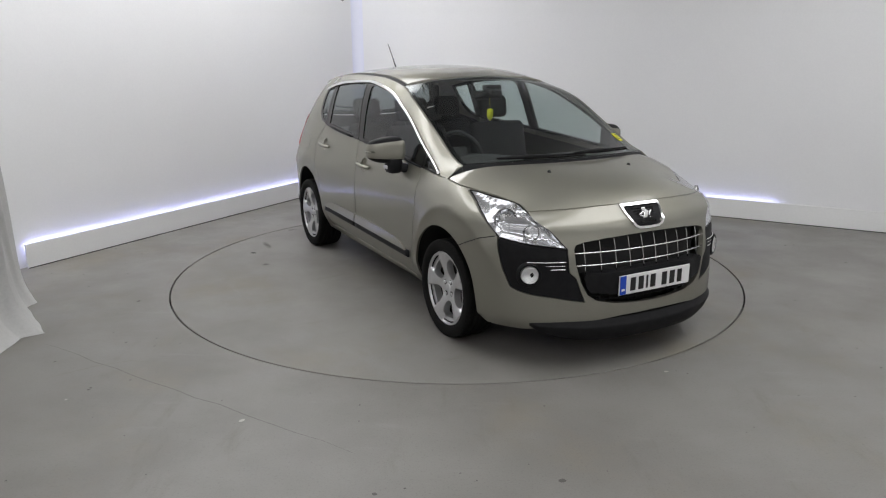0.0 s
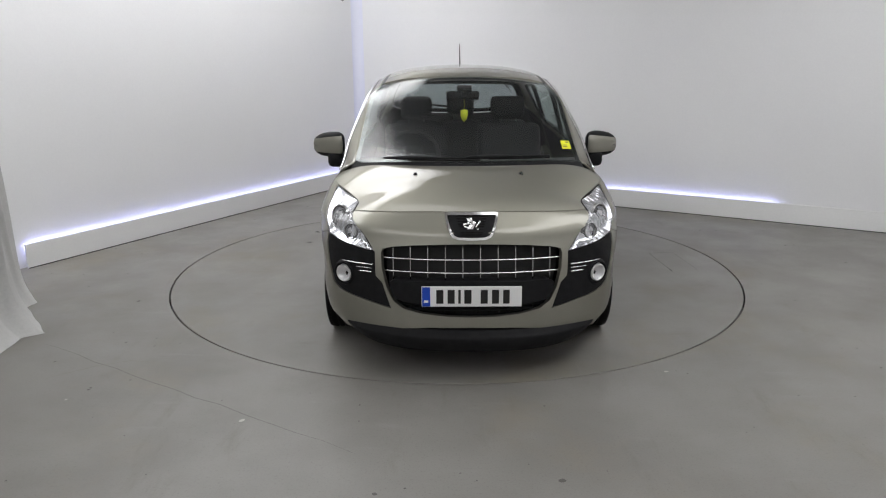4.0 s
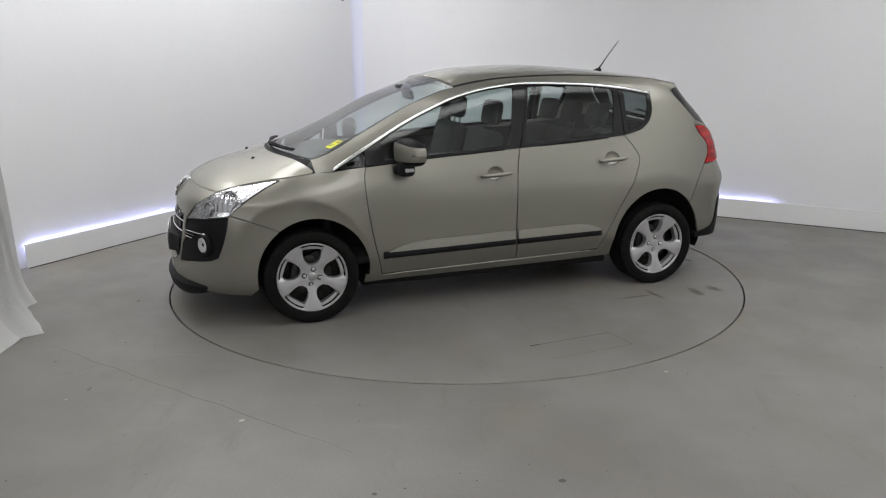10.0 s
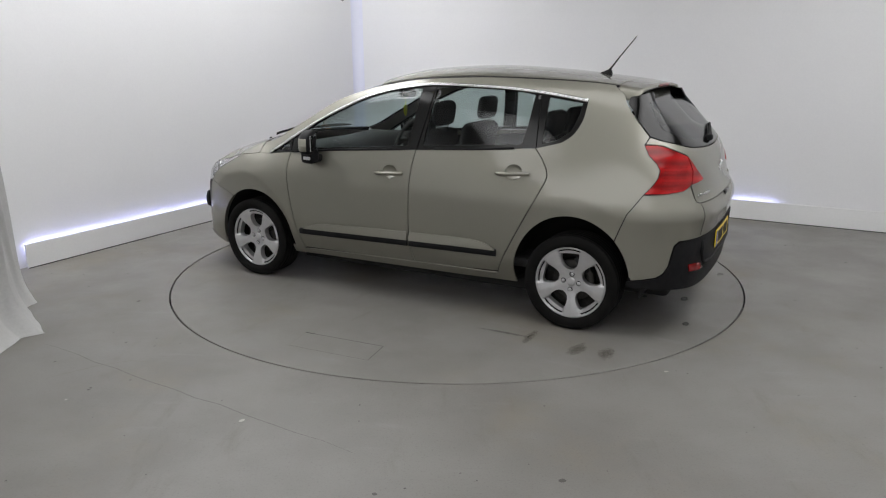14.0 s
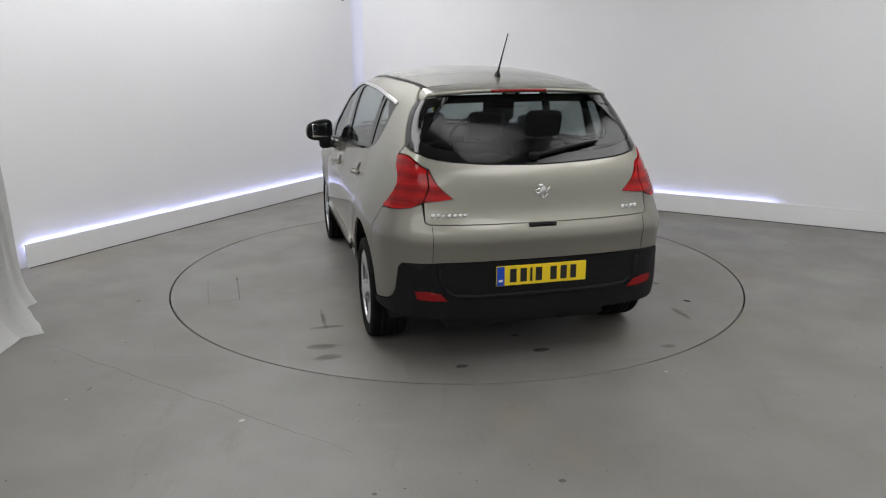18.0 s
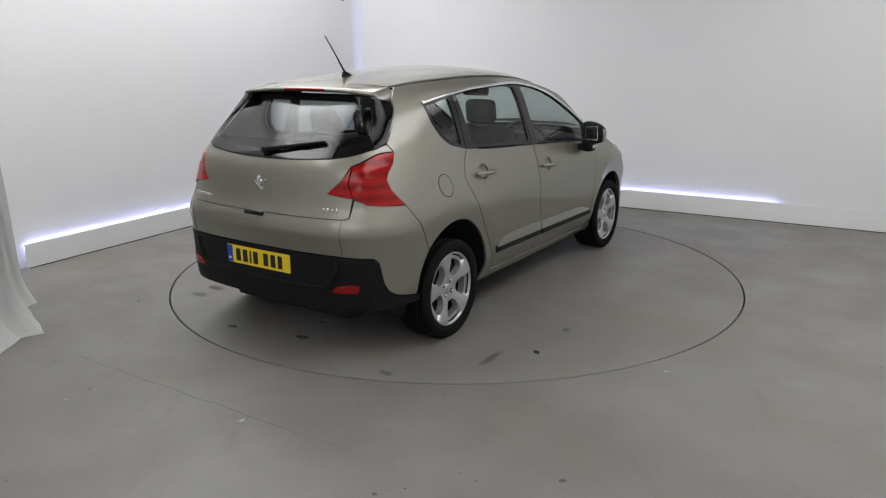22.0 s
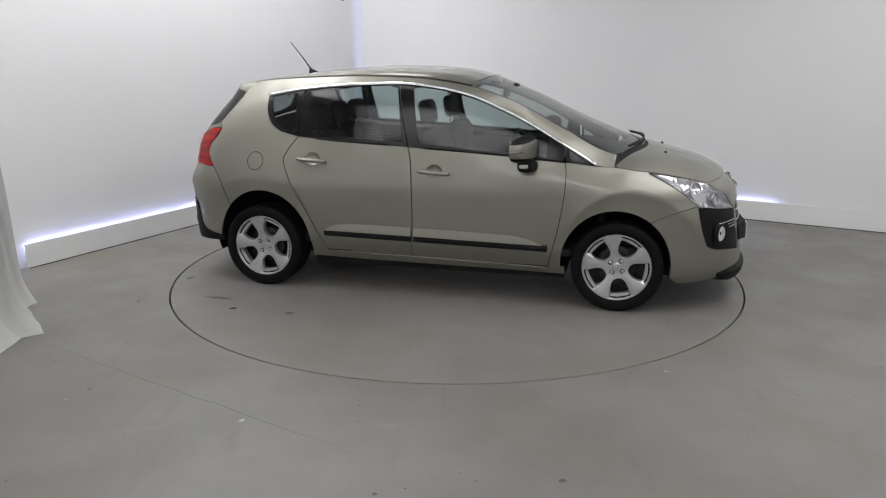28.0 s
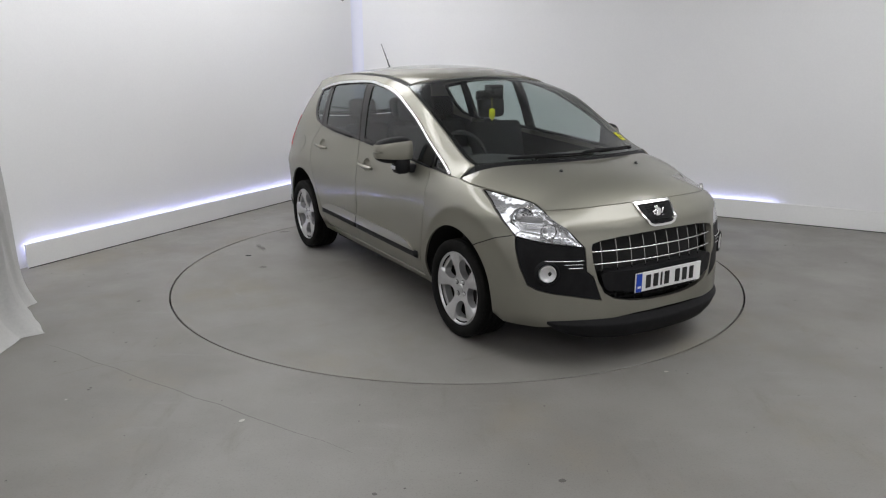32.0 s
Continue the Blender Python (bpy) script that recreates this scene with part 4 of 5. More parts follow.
for sgn in (1, -1):
    x = np.linspace(-1.44, .25, 40)
    strip = [(a, sgn * (float(EDGE_Y(a)) - .032)) for a in x] + [(a, sgn * (float(EDGE_Y(a)) - .001)) for a in x[::-1]]
    keep(part("roof_gutter", panel_bmesh(strip, on_roof, inset=0, rim=.01, step=.03, out=-.004), PLASTIC, car, "black roof gutter strip", recalc=False))

WS_EX = pchip([0, .25, .5, .75, 1], [1.258, 1.02, .765, .51, .25])
WS_CX = pchip([0, .25, .5, .75, 1], [1.45, 1.17, .885, .60, .315])
WS_CZ = pchip([0, .25, .5, .75, 1], [1.066, 1.172, 1.289, 1.420, 1.546])


def on_screen(k, u, out=0.0):
    """k from the base to the roof, u from -1 to 1 across."""
    ex = WS_EX(k)
    ey, ez = EDGE_Y(ex), EDGE_Z(ex)
    t = np.abs(u) ** 2.1
    x, z = WS_CX(k) - (WS_CX(k) - ex) * t, WS_CZ(k) - (WS_CZ(k) - ez) * t
    return np.stack([x + out * .45, u * ey, z + out * .89], -1)


def screen_patch(k0, k1, u0, u1, nk=26, nu=40, out=0.0):
    bm = bmesh.new()
    kk, uu = np.linspace(k0, k1, nk), np.linspace(u0, u1, nu)
    rows = [[bm.verts.new(p) for p in on_screen(np.full(nu, k), uu, out)] for k in kk]
    for a, b in zip(rows, rows[1:]):
        for i in range(nu - 1):
            bm.faces.new((a[i], a[i + 1], b[i + 1], b[i]))
    return bm


ws = keep(part("windscreen", screen_patch(.0, 1, -.985, .985, out=-.002), GLASS_W, car, "clear windscreen glass"))
ws.visible_shadow = False
for u0, u1, k0, k1 in ((-.99, -.945, .01, .995), (.945, .99, .01, .995), (-.945, .945, .962, .995), (-.945, .945, .0, .035)):
    keep(part("screen_border", screen_patch(k0, k1, u0, u1, 30, 30, out=-.006), PRINT, ws, "black printed glass border"))

# --- front bumper
def pf(y, z):
    return at(z, y=y, half="front")


nose_edge = [pf(float(y), float(hood_z(hood_front(y), y)) - .001) for y in np.linspace(.01, _hy[-1], 16)]
FOG = [("f", .513, .681), ("f", .60, .69), (1.93, .703), (1.86, .716), (1.795, .724), (1.808, .66), (1.835, .56), (1.872, .465), (1.91, .444), (1.96, .43), ("f", .58, .415), ("f", .43, .388), ("f", .455, .46), ("f", .475, .52), ("f", .51, .555), ("f", .512, .60)]
fog_s = side_poly(FOG)
bumper_half = [(0.0, nose_edge[0][1])] + nose_edge + side_poly([(1.915, .828), (1.98, .785), ("f", .552, .735)]) + [fog_s[0]] + fog_s[:3:-1] + side_poly([(1.79, .7355), (1.69, .708), (1.545, .649), (1.499, .6265)]) + \
    side_poly([p for p in FRONT_ARCH if p[0] > 1.508 and p[1] > .215][::-1]) + side_poly([(1.69, .205), (1.8, .205), (1.9, .215), ("f", .62, .240), ("f", .43, .275), ("f", .22, .295)]) + [(0.0, .30)]
GRILLE = [("f", .01, .735), ("f", .15, .733), ("f", .30, .726), ("f", .42, .713), ("f", .468, .70), ("f", .478, .68), ("f", .474, .6), ("f", .45, .50), ("f", .415, .43), ("f", .36, .392), ("f", .26, .372), ("f", .12, .36), ("f", .01, .358)]
gr = side_poly(GRILLE)
grille_loop = [(0.0, .735)] + gr[1:-1] + [(0.0, .358)]
grille_loop = grille_loop + [(-s, z) for s, z in gr[1:-1][::-1]]
bumper = keep(part("front_bumper", panel_bmesh(both_front(bumper_half), full, holes=[grille_loop], inset=.0014, rim=.03, step=.028), PAINT, car, "metallic front bumper with deep grille opening", recalc=False))
for mirror in (False, True):
    keep(part("fog_surround", panel_bmesh(fog_s, full, mirror=mirror, rim=.02, step=.025, out=-.004), PLASTIC, bumper, "black plastic fog lamp surround", recalc=False))

# --- rear: tailgate, glass, lamps, bumper
def pr(y, z):
    return at(z, y=y, half="rear")


RG_LOW = side_poly([(-1.685, 1.218), (-1.75, 1.196), (-1.82, 1.178), ("r", .465, 1.145), ("r", .30, 1.133), ("r", .15, 1.127)]) + [(S_END, 1.125)]
RG_TOP = side_poly([(-1.683, 1.221), (-1.60, 1.31), (-1.524, 1.405), (-1.53, 1.442)]) + side_poly([("r", .50, 1.464), ("r", .35, 1.472), ("r", .2, 1.474)]) + [(S_END, 1.474)]
glass_half = [(S_END, 1.474)] + RG_TOP[::-1][1:] + RG_LOW
rear_glass_poly = glass_half + [(2 * S_END - s, z) for s, z in glass_half[1:-1][::-1]]
rgp = keep(part("rear_window", panel_bmesh(rear_glass_poly, full, inset=.003, rim=0, step=.03, out=-.005), GLASS_R, car, "dark tinted rear window glass", recalc=False))
rgp.visible_shadow = False
inner = [(S_END + (s - S_END) * .90, z) for s, z in inset_poly(rear_glass_poly, .045)]
keep(part("glass_border", panel_bmesh(rear_glass_poly, full, holes=[inner], inset=.002, rim=.006, step=.02, out=-.001), PRINT, rgp, "black printed glass border", recalc=False))
gate_half = [(S_END, 1.122)] + [(s, z - .003) for s, z in RG_LOW[::-1][1:-1]] + side_poly([(-1.687, 1.213), (-1.668, 1.174), (-1.72, 1.173), (-1.767, 1.166), (-1.89, 1.110), ("r", .555, 1.03), ("r", .484, .962), ("r", .56, .952), ("r", .63, .943), ("r", .632, .845), ("r", .61, .835), ("r", .3, .831)]) + [(S_END, .83)]
gate = keep(part("tailgate", panel_bmesh(gate_half + [(2 * S_END - s, z) for s, z in gate_half[1:-1][::-1]], full, inset=.002, step=.028), PAINT, car, "metallic tailgate with badge and lettering", recalc=False))
rear_bumper_half = [(S_END, .8285)] + side_poly([("r", .3, .8295), ("r", .61, .8335), ("r", .634, .843), ("r", .64, .935), (-1.90, .912), (-1.82, .898), (-1.70, .889), (-1.622, .777), (-1.592, .70), (-1.557, .606)]) + \
    side_poly(sorted([p for p in REAR_ARCH if p[0] < -1.562 and p[1] < .60 and p[1] > .378], key=lambda p: -p[1])) + side_poly([(-1.665, .372), (-1.73, .383), (-1.80, .398), (-1.838, .425), (-1.862, .47), (-1.885, .595), (-1.91, .622), ("r", .55, .632), ("r", .3, .632)]) + [(S_END, .632)]
rb = keep(part("rear_bumper", panel_bmesh(rear_bumper_half + [(2 * S_END - s, z) for s, z in rear_bumper_half[1:-1][::-1]], full, inset=.0014, step=.014), PAINT, car, "metallic upper rear bumper", recalc=False))
rear_black_half = [(S_END, .630)] + side_poly([("r", .3, .630), ("r", .55, .630), (-1.915, .620), (-1.888, .595), (-1.865, .47), (-1.841, .421), (-1.80, .394), (-1.73, .379), (-1.64, .368), (-1.63, .33), (-1.8, .32), ("r", .6, .315), ("r", .3, .31)]) + [(S_END, .308)]
keep(part("lower_bumper", panel_bmesh(rear_black_half + [(2 * S_END - s, z) for s, z in rear_black_half[1:-1][::-1]], full, rim=.08, step=.028, out=.006), PLASTIC, car, "black plastic lower rear bumper", recalc=False))
TAIL_OUT = [(-1.666, 1.169), (-1.72, 1.17), (-1.765, 1.163), (-1.885, 1.108), (-1.925, 1.02), ("r", .636, .943), (-1.90, .914), (-1.82, .90), (-1.704, .897), (-1.737, .935), (-1.765, .98), (-1.77, 1.03), (-1.75, 1.064), (-1.697, 1.115)]
TAIL_IN = [(-1.89, 1.106), ("r", .555, 1.028), ("r", .484, .962), ("r", .56, .952), ("r", .633, .944), (-1.927, 1.02)]
for mirror in (False, True):
    lamp = keep(panel("tail_lamp", TAIL_OUT, RED, car, "red curved tail lamp", mirror, inset=.0008, rim=.016, step=.02, out=.006))
    keep(panel("inner_lens", TAIL_IN, RED, lamp, "red inner tail lamp lens", mirror, inset=.0008, rim=.02, step=.02, out=.006))
    bm = bmesh.new()
    for i in range(9):
        for j in range(7):
            q = surf(*at(.925 + .020 * j, x=-1.79 - .013 * i - (.006 if j % 2 else 0)), .006)[0]
            bmesh.ops.create_icosphere(bm, subdivisions=1, radius=.0042, matrix=Matrix.Translation((q[0], -q[1] if mirror else q[1], q[2])))
    keep(part("lens_studs", bm, RED_DK, lamp, "rows of small raised lens studs"))

# cabin lining behind the rear seats
lining_top = side_poly([(-1.03, 1.10), (-1.3, 1.14), (-1.62, 1.185), (-1.70, 1.195), (-1.82, 1.168), ("r", .46, 1.138), ("r", .2, 1.122)]) + [(S_END, 1.118)]
lining_low = [(S_END, .45)] + side_poly([("r", .4, .45), (-1.85, .5), (-1.75, .78), (-1.3, .86), (-1.03, .8)])
other = lambda pts: [(2 * S_END - s, z) for s, z in pts[::-1]]
lining = lining_top + other(lining_top[:-1]) + other(lining_low) + lining_low[1:]
keep(part("boot_lining", panel_bmesh(lining, full, inset=0, rim=0, step=.05, out=-.033), TRIM, car, "dark boot and pillar lining", recalc=False))

# --- dark shell behind the gaps, wheel wells and floor pan
shell = side_poly([(1.2, .95), (.9, .97), (-.17, 1.04), (-.95, 1.09), (-1.05, .95), (-.95, .66), (-.87, .5), (-.85, .3), (.9, .26), (.94, .5), (1.02, .66), (1.2, .73)])
for mirror in (False, True):
    keep(part("inner_shell", panel_bmesh(shell, full, inset=0, rim=0, step=.08, out=-.03, mirror=mirror), UNDER, car, "dark inner body shell", recalc=False))
    for hx, rr in ((1.290, .395), (HUB_R, .425)):
        bm = bmesh.new()
        rows = []
        for a in np.linspace(radians(-11), radians(191), 42):
            x, z = hx + rr * math.cos(a), .318 + rr * math.sin(a)
            yo = float(surf(*at(z, x=x), 0)[0][1]) - .022
            rows.append([bm.verts.new((x, y, z)) for y in ((yo, .66, .5) if not mirror else (-yo, -.66, -.5))])
        for p, q in zip(rows, rows[1:]):
            for i in range(2):
                bm.faces.new((p[i], p[i + 1], q[i + 1], q[i]))
        bm.faces.new([r[2] for r in rows])
        keep(part("wheel_arch_liner", bm, UNDER, car, "black wheel arch liner"))
# pan and end blocks hang low to keep light from passing under the car
bm = bmesh.new()
box(bm, .0, 0, .20, 1.9, 1.40, .08, .02)
box(bm, 1.5, 0, .24, .9, .96, .16, .03)
box(bm, -1.42, 0, .27, .8, .98, .18, .03)
keep(part("floor_pan", bm, UNDER, car, "black floor pan with blocks added against light"))
for ax, ar in ((1.328, .03), (-1.283, .045)):
    bm = bmesh.new()
    tube(bm, [(ax, -.7, .305), (ax, .7, .305)], ar)
    keep(part("axle", bm, UNDER, car, "black axle beam"))
# ---------------------------------------------------------------- wheels
def wheel_face():
    """Five broad spokes flaring to the rim, cut as a disc with five windows."""
    disc = [(.228 * math.cos(a), .228 * math.sin(a)) for a in np.linspace(0, 2 * math.pi, 90, endpoint=False)]
    half = [(.194, .0), (.193, .034), (.189, .061), (.170, .064), (.148, .061), (.128, .055), (.110, .047), (.096, .035), (.086, .019), (.083, .0)]
    holes = []
    for k in range(5):
        mid = radians(90 + 36 + 72 * k)
        loop = half + [(r, -w) for r, w in half[-2:0:-1]]
        holes.append([(r * math.cos(mid) - w * math.sin(mid), r * math.sin(mid) + w * math.cos(mid)) for r, w in loop])

    def place(a, b, out):
        r = np.hypot(a, b)
        y = .093 - .036 * np.clip((.228 - r) / .228, 0, 1) ** 1.2 + .008 * np.exp(-(r / .05) ** 2)
        turn = np.abs((np.degrees(np.arctan2(b, a)) - 126 + 36) % 72 - 36)
        # the band outside each window lies lower than the spokes that cross it
        low = np.clip((21.5 - turn) / 3.0, 0, 1) * np.clip((r - .15) / .03, 0, 1) * np.clip((.2275 - r) / .005, 0, 1)
        crown = .007 * np.clip((turn - 19) / 17, 0, 1) ** .8 * np.clip((r - .06) / .06, 0, 1)
        return np.stack([a, y - .017 * low + crown + out, b], -1)
    return panel_bmesh(disc, place, holes=holes, inset=0, rim=.045, step=.0075)


def make_wheel():
    bm = wheel_face()
    lathe(bm, [(.226, .06), (.2275, .090), (.230, .0955), (.234, .0965), (.238, .0955), (.240, .092), (.230, .07)], 64)
    w = part("wheel", bm, ALLOY, None, "silver five-spoke alloy wheel", recalc=False)
    # barrel and a closing back disc, their dark colour standing for shade in there
    bm = bmesh.new()
    lathe(bm, [(.219, .05), (.212, .03), (.206, -.02), (.204, -.08), (.212, -.095)], 64)
    lathe(bm, [(.205, -.03), (.12, -.04), (.05, -.04)], 48)
    part("rim_barrel", bm, BRAKE_SHADED, w, "rim barrel coloured dark for the shade inside")
    bm = bmesh.new()
    prof = [(.215, .080), (.236, .088), (.243, .100), (.264, .109), (.288, .109), (.305, .105), (.3145, .098), (.3175, .090)]
    grooves = []
    for c in (.052, .018, -.018, -.052):
        grooves += [(.3185, c + .009), (.311, c + .006), (.311, c - .006), (.3185, c - .009)]
    prof = prof + grooves + [(.3155, -.084), (.312, -.092), (.304, -.101), (.262, -.109), (.224, -.098), (.206, -.09)]
    lathe(bm, prof, 72)
    # tread blocks on the shoulders
    for k in range(60):
        a = 2 * math.pi * k / 60
        for s in (1, -1):
            m = Matrix.Rotation(-a, 4, "Y") @ Matrix.Translation((.3105, s * .09, 0)) @ Matrix.Rotation(s * .25, 4, "Z")
            vs = bmesh.ops.create_cube(bm, size=1, matrix=m @ Matrix.Diagonal((.011, .022, .022, 1)))["verts"]
    part("tyre", bm, RUBBER, w, "black road tyre with worn tread")
    bm = bmesh.new()
    lathe(bm, [(.06, .008), (.06, .022), (.138, .022), (.14, .018), (.14, -.002), (.05, -.004)], 48)
    part("brake_disc", bm, BRAKE_SHADED, w, "dull steel brake disc")
    bm = bmesh.new()
    box(bm, -.118, .012, .05, .055, .05, .13, .012)
    part("brake_caliper", bm, UNDER, w, "dark brake caliper")
    bm = bmesh.new()
    lathe(bm, [(.0, .0745), (.022, .0738), (.029, .071), (.030, .05)], 24)
    part("centre_cap", bm, ALLOY, w, "silver centre cap")
    for k in range(4):
        a = radians(45 + 90 * k)
        c = (.053 * math.cos(a), 0, .053 * math.sin(a))
        # no hollow is cut: a flat dark disc gives each bolt's shaded recess
        bm = bmesh.new()
        lathe(bm, [(.0, .0715), (.017, .0705), (.018, .05)], 20, centre=c)
        seat_ = part("bolt_seat", bm, PLASTIC, w, "dark disc for the shade in the bolt recess")
        bm = bmesh.new()
        lathe(bm, [(.0, .080), (.006, .0795), (.0105, .077), (.0125, .072), (.0125, .05)], 14, centre=c)
        part("wheel_bolt", bm, ALLOY, w, "bright wheel bolt")
    for ob in [w] + list(w.children):
        for v in ob.data.vertices:
            v.co.x, v.co.z = v.co.x * TYRE / .3185, v.co.z * TYRE / .3185
    return w


TYRE = .306
wheel = make_wheel()
WHEEL_Y = .762
spins = [(1.306, 1, 34), (-1.290, 1, 40), (1.300, -1, 10), (-1.305, -1, 12)]
for i, (hx, sg, spin) in enumerate(spins):
    m = Matrix.Translation((hx, sg * WHEEL_Y, TYRE)) @ (Matrix.Identity(4) if sg > 0 else Matrix.Rotation(math.pi, 4, "Z")) @ Matrix.Rotation(radians(spin), 4, "Y")
    w = wheel if i == 0 else copy_thing(wheel, m)
    w.matrix_basis = m
    w.parent = car

# ---------------------------------------------------------------- front end
def plate(name, x, y0, y1, z0, z1, material, facing, label):
    """Number plate with a blue band and plain dark bars for its characters; facing +1 forward, -1 back."""
    bm = bmesh.new()
    box(bm, x, (y0 + y1) / 2, (z0 + z1) / 2, .008, y1 - y0, z1 - z0, .003)
    p = part(name, bm, material, car, label, smooth=False)
    left = y0 if facing > 0 else y1
    step = 1 if facing > 0 else -1
    bm = bmesh.new()
    box(bm, x + facing * .005, left + step * .024, (z0 + z1) / 2, .003, .042, z1 - z0 - .006)
    part("blue_band", bm, BLUEP, p, "blue band at the plate's end", smooth=False)
    bm = bmesh.new()
    box(bm, x + facing * .0075, left + step * .024, z0 + .03, .002, .022, .012)
    part("band_mark", bm, WHITEP, p, "small pale mark on the band", smooth=False)
    pos = .072
    for i, w in enumerate((.046, .046, .016, .046, 0, .046, .046, .042)):
        if w == 0:
            pos += .026
            continue
        bm = bmesh.new()
        box(bm, x + facing * .0055, left + step * (pos + w / 2), (z0 + z1) / 2, .003, w * .8, (z1 - z0) * .68, .001)
        part("character_bar", bm, BLACKP, p, "dark bar in place of a character", smooth=False)
        pos += w + .0125
    return p


plate("front_number_plate", 2.184, -.262, .258, .421, .531, WHITEP, 1, "white front number plate")
plate("rear_number_plate", -2.049, -.25, .266, .492, .602, YELLOWP, -1, "yellow rear number plate")

# grille: black backing, plate beam, chrome wires and uprights
bm = panel_bmesh(inset_poly(grille_loop, -.012), full, inset=0, rim=0, step=.05, out=-.075)
grille = part("grille", bm, UNDER, car, "black front grille with chrome bars", recalc=False)


def front_bar(name, z, ymax, r, out, material, label, parent, n=30):
    pts = []
    for y in np.linspace(-ymax, ymax, n):
        p = surf(*pf(abs(float(y)), z), out)[0]
        pts.append((p[0], float(y), z + .0))
    bm = bmesh.new()
    tube(bm, pts, r, 8)
    return part(name, bm, material, parent, label)


for z, ym in ((.655, .476), (.588, .466)):
    front_bar("chrome_wire", z, ym, .0042, -.012, CHROME, "thin chrome grille wire", grille)
for k in range(10):
    y = -.414 + .092 * k
    bm = bmesh.new()
    pts = []
    for z in np.linspace(.535, .728, 8):
        p = surf(*pf(abs(y), float(z)), -.022)[0]
        pts.append((p[0], y, float(z)))
    tube(bm, pts, .0036, 6)
    part("grille_upright", bm, DULLCHROME, grille, "slim chrome grille upright")
def on_beam(s, z, out):
    """The beam stands flatter than the nose, so that the plate lies on it."""
    return full(s, z, out + .008 + .024 * np.exp(-((np.abs(s) - .25) / .085) ** 2))


beam_half = side_poly([("f", .25, .55), ("f", .41, .545), ("f", .435, .53), ("f", .42, .47), ("f", .40, .44), ("f", .25, .43)])
bm = panel_bmesh([(0.0, .552)] + beam_half + [(0.0, .43)] + [(-s, z) for s, z in beam_half[::-1]], on_beam, inset=0, rim=.07, step=.03, out=-.002)
part("plate_beam", bm, PLASTIC, grille, "black plastic beam behind the plate", recalc=False)
for z, ym in ((.412, .39), (.388, .33)):
    front_bar("lower_slat", z, ym, .006, -.03, PLASTIC, "black lower grille slat", grille)
for k in range(12):
    y = -.33 + .06 * k
    bm = bmesh.new()
    p = surf(*pf(abs(y), .40), -.035)[0]
    box(bm, p[0], y, .40, .02, .008, .06)
    part("lower_fin", bm, PLASTIC, grille, "", smooth=False)


def sweep(profile, s_list, scale):
    """Sweeps (out, z) profiles round the body outline."""
    bm = bmesh.new()
    rows = []
    for s in s_list:
        k = scale(s)
        rows.append([bm.verts.new(full(np.array([s]), np.array([.262 + (z - .262) * (.15 + .85 * k)]), o * k)[0]) for o, z in profile])
    for a, b in zip(rows, rows[1:]):
        for i in range(len(profile) - 1):
            bm.faces.new((a[i], a[i + 1], b[i + 1], b[i]))
    return bm


s_lip = at(.26, x=1.955)[0]
bm = sweep([(-.02, .288), (.004, .282), (.006, .264), (.024, .257), (.032, .242), (.032, .195), (.018, .165), (-.05, .15), (-.2, .15)], np.linspace(-s_lip, s_lip, 60), lambda s: 1 - (abs(s) / s_lip) ** 6)
part("front_lip", bm, PLASTIC, bumper, "black plastic front lip spoiler")

# shield badge with a plain silver emblem
shield = [(0, .889), (.128, .888), (.14, .882), (.135, .85), (.118, .80), (.10, .772), (.07, .76), (0, .757)]
sh_s = [pf(max(y, .002), z) for y, z in shield]
loop = [(0.0, .889)] + sh_s[1:-1] + [(0.0, .757)] + [(-s, z) for s, z in sh_s[1:-1][::-1]]
loop_in = inset_poly(loop, .013)
loop_in = [(s, min(z, .878)) for s, z in loop_in]
badge = part("bonnet_badge", panel_bmesh(loop, full, holes=[loop_in], inset=0, rim=.02, step=.02, out=.010), CHROME, bumper, "chrome shield with silver emblem", recalc=False)
part("badge_mesh", panel_bmesh(loop_in, full, inset=-.002, rim=0, step=.03, out=.002), PLASTIC, bumper, "black badge backing", recalc=False)
for z in np.linspace(.785, .87, 8):
    p = surf(0.0, float(z), .004)[0]
    bm = bmesh.new()
    wd = .17 * (.55 + .45 * (z - .77) / .11)
    box(bm, p[0], 0, float(z), .004, wd, .004)
    part("badge_rib", bm, GLOSSBLACK, bumper, "", smooth=False)


def emblem(name, x, y, z, size, facing, tilt, parent, label):
    """Plain rampant shape of a few rounded bars."""
    bm = bmesh.new()
    for dy, dz, w, h, r in ((0, 0, .30, .62, -28), (-.10, .34, .30, .24, 10), (-.30, .12, .40, .12, 20), (-.26, -.08, .34, .11, -18), (.06, -.36, .13, .36, 24), (.28, -.30, .13, .34, -20), (.36, .10, .10, .46, -36), (.0, -.5, .26, .09, 0)):
        rot = Matrix.Rotation(radians(facing * r), 4, "X")
        box(bm, 0, facing * dy * size, dz * size, .010, w * size, h * size, .0035, rot)
    bmesh.ops.transform(bm, matrix=Matrix.Translation((x, y, z)) @ Matrix.Rotation(tilt, 4, "Y"), verts=bm.verts)
    return part(name, bm, CHROME, parent, label)


emblem("silver_emblem", surf(0.0, .83, .012)[0][0], 0, .825, .092, 1, radians(-22), bumper, "plain silver emblem")
emblem("tailgate_emblem", float(surf(S_END, .985)[0][0]) - .004, .0, .985, .09, -1, radians(-3), gate, "plain silver emblem")

# headlamps
LAMP = [("f", .515, .683), ("f", .60, .692), (1.93, .705), (1.86, .718), (1.797, .728), (1.68, .829), (1.57, .892), (1.475, .938)] + [(x, z - .001) for x, z in HOODLINE[5:]] + [(1.92, .83), (1.982, .785), ("f", .555, .735)]
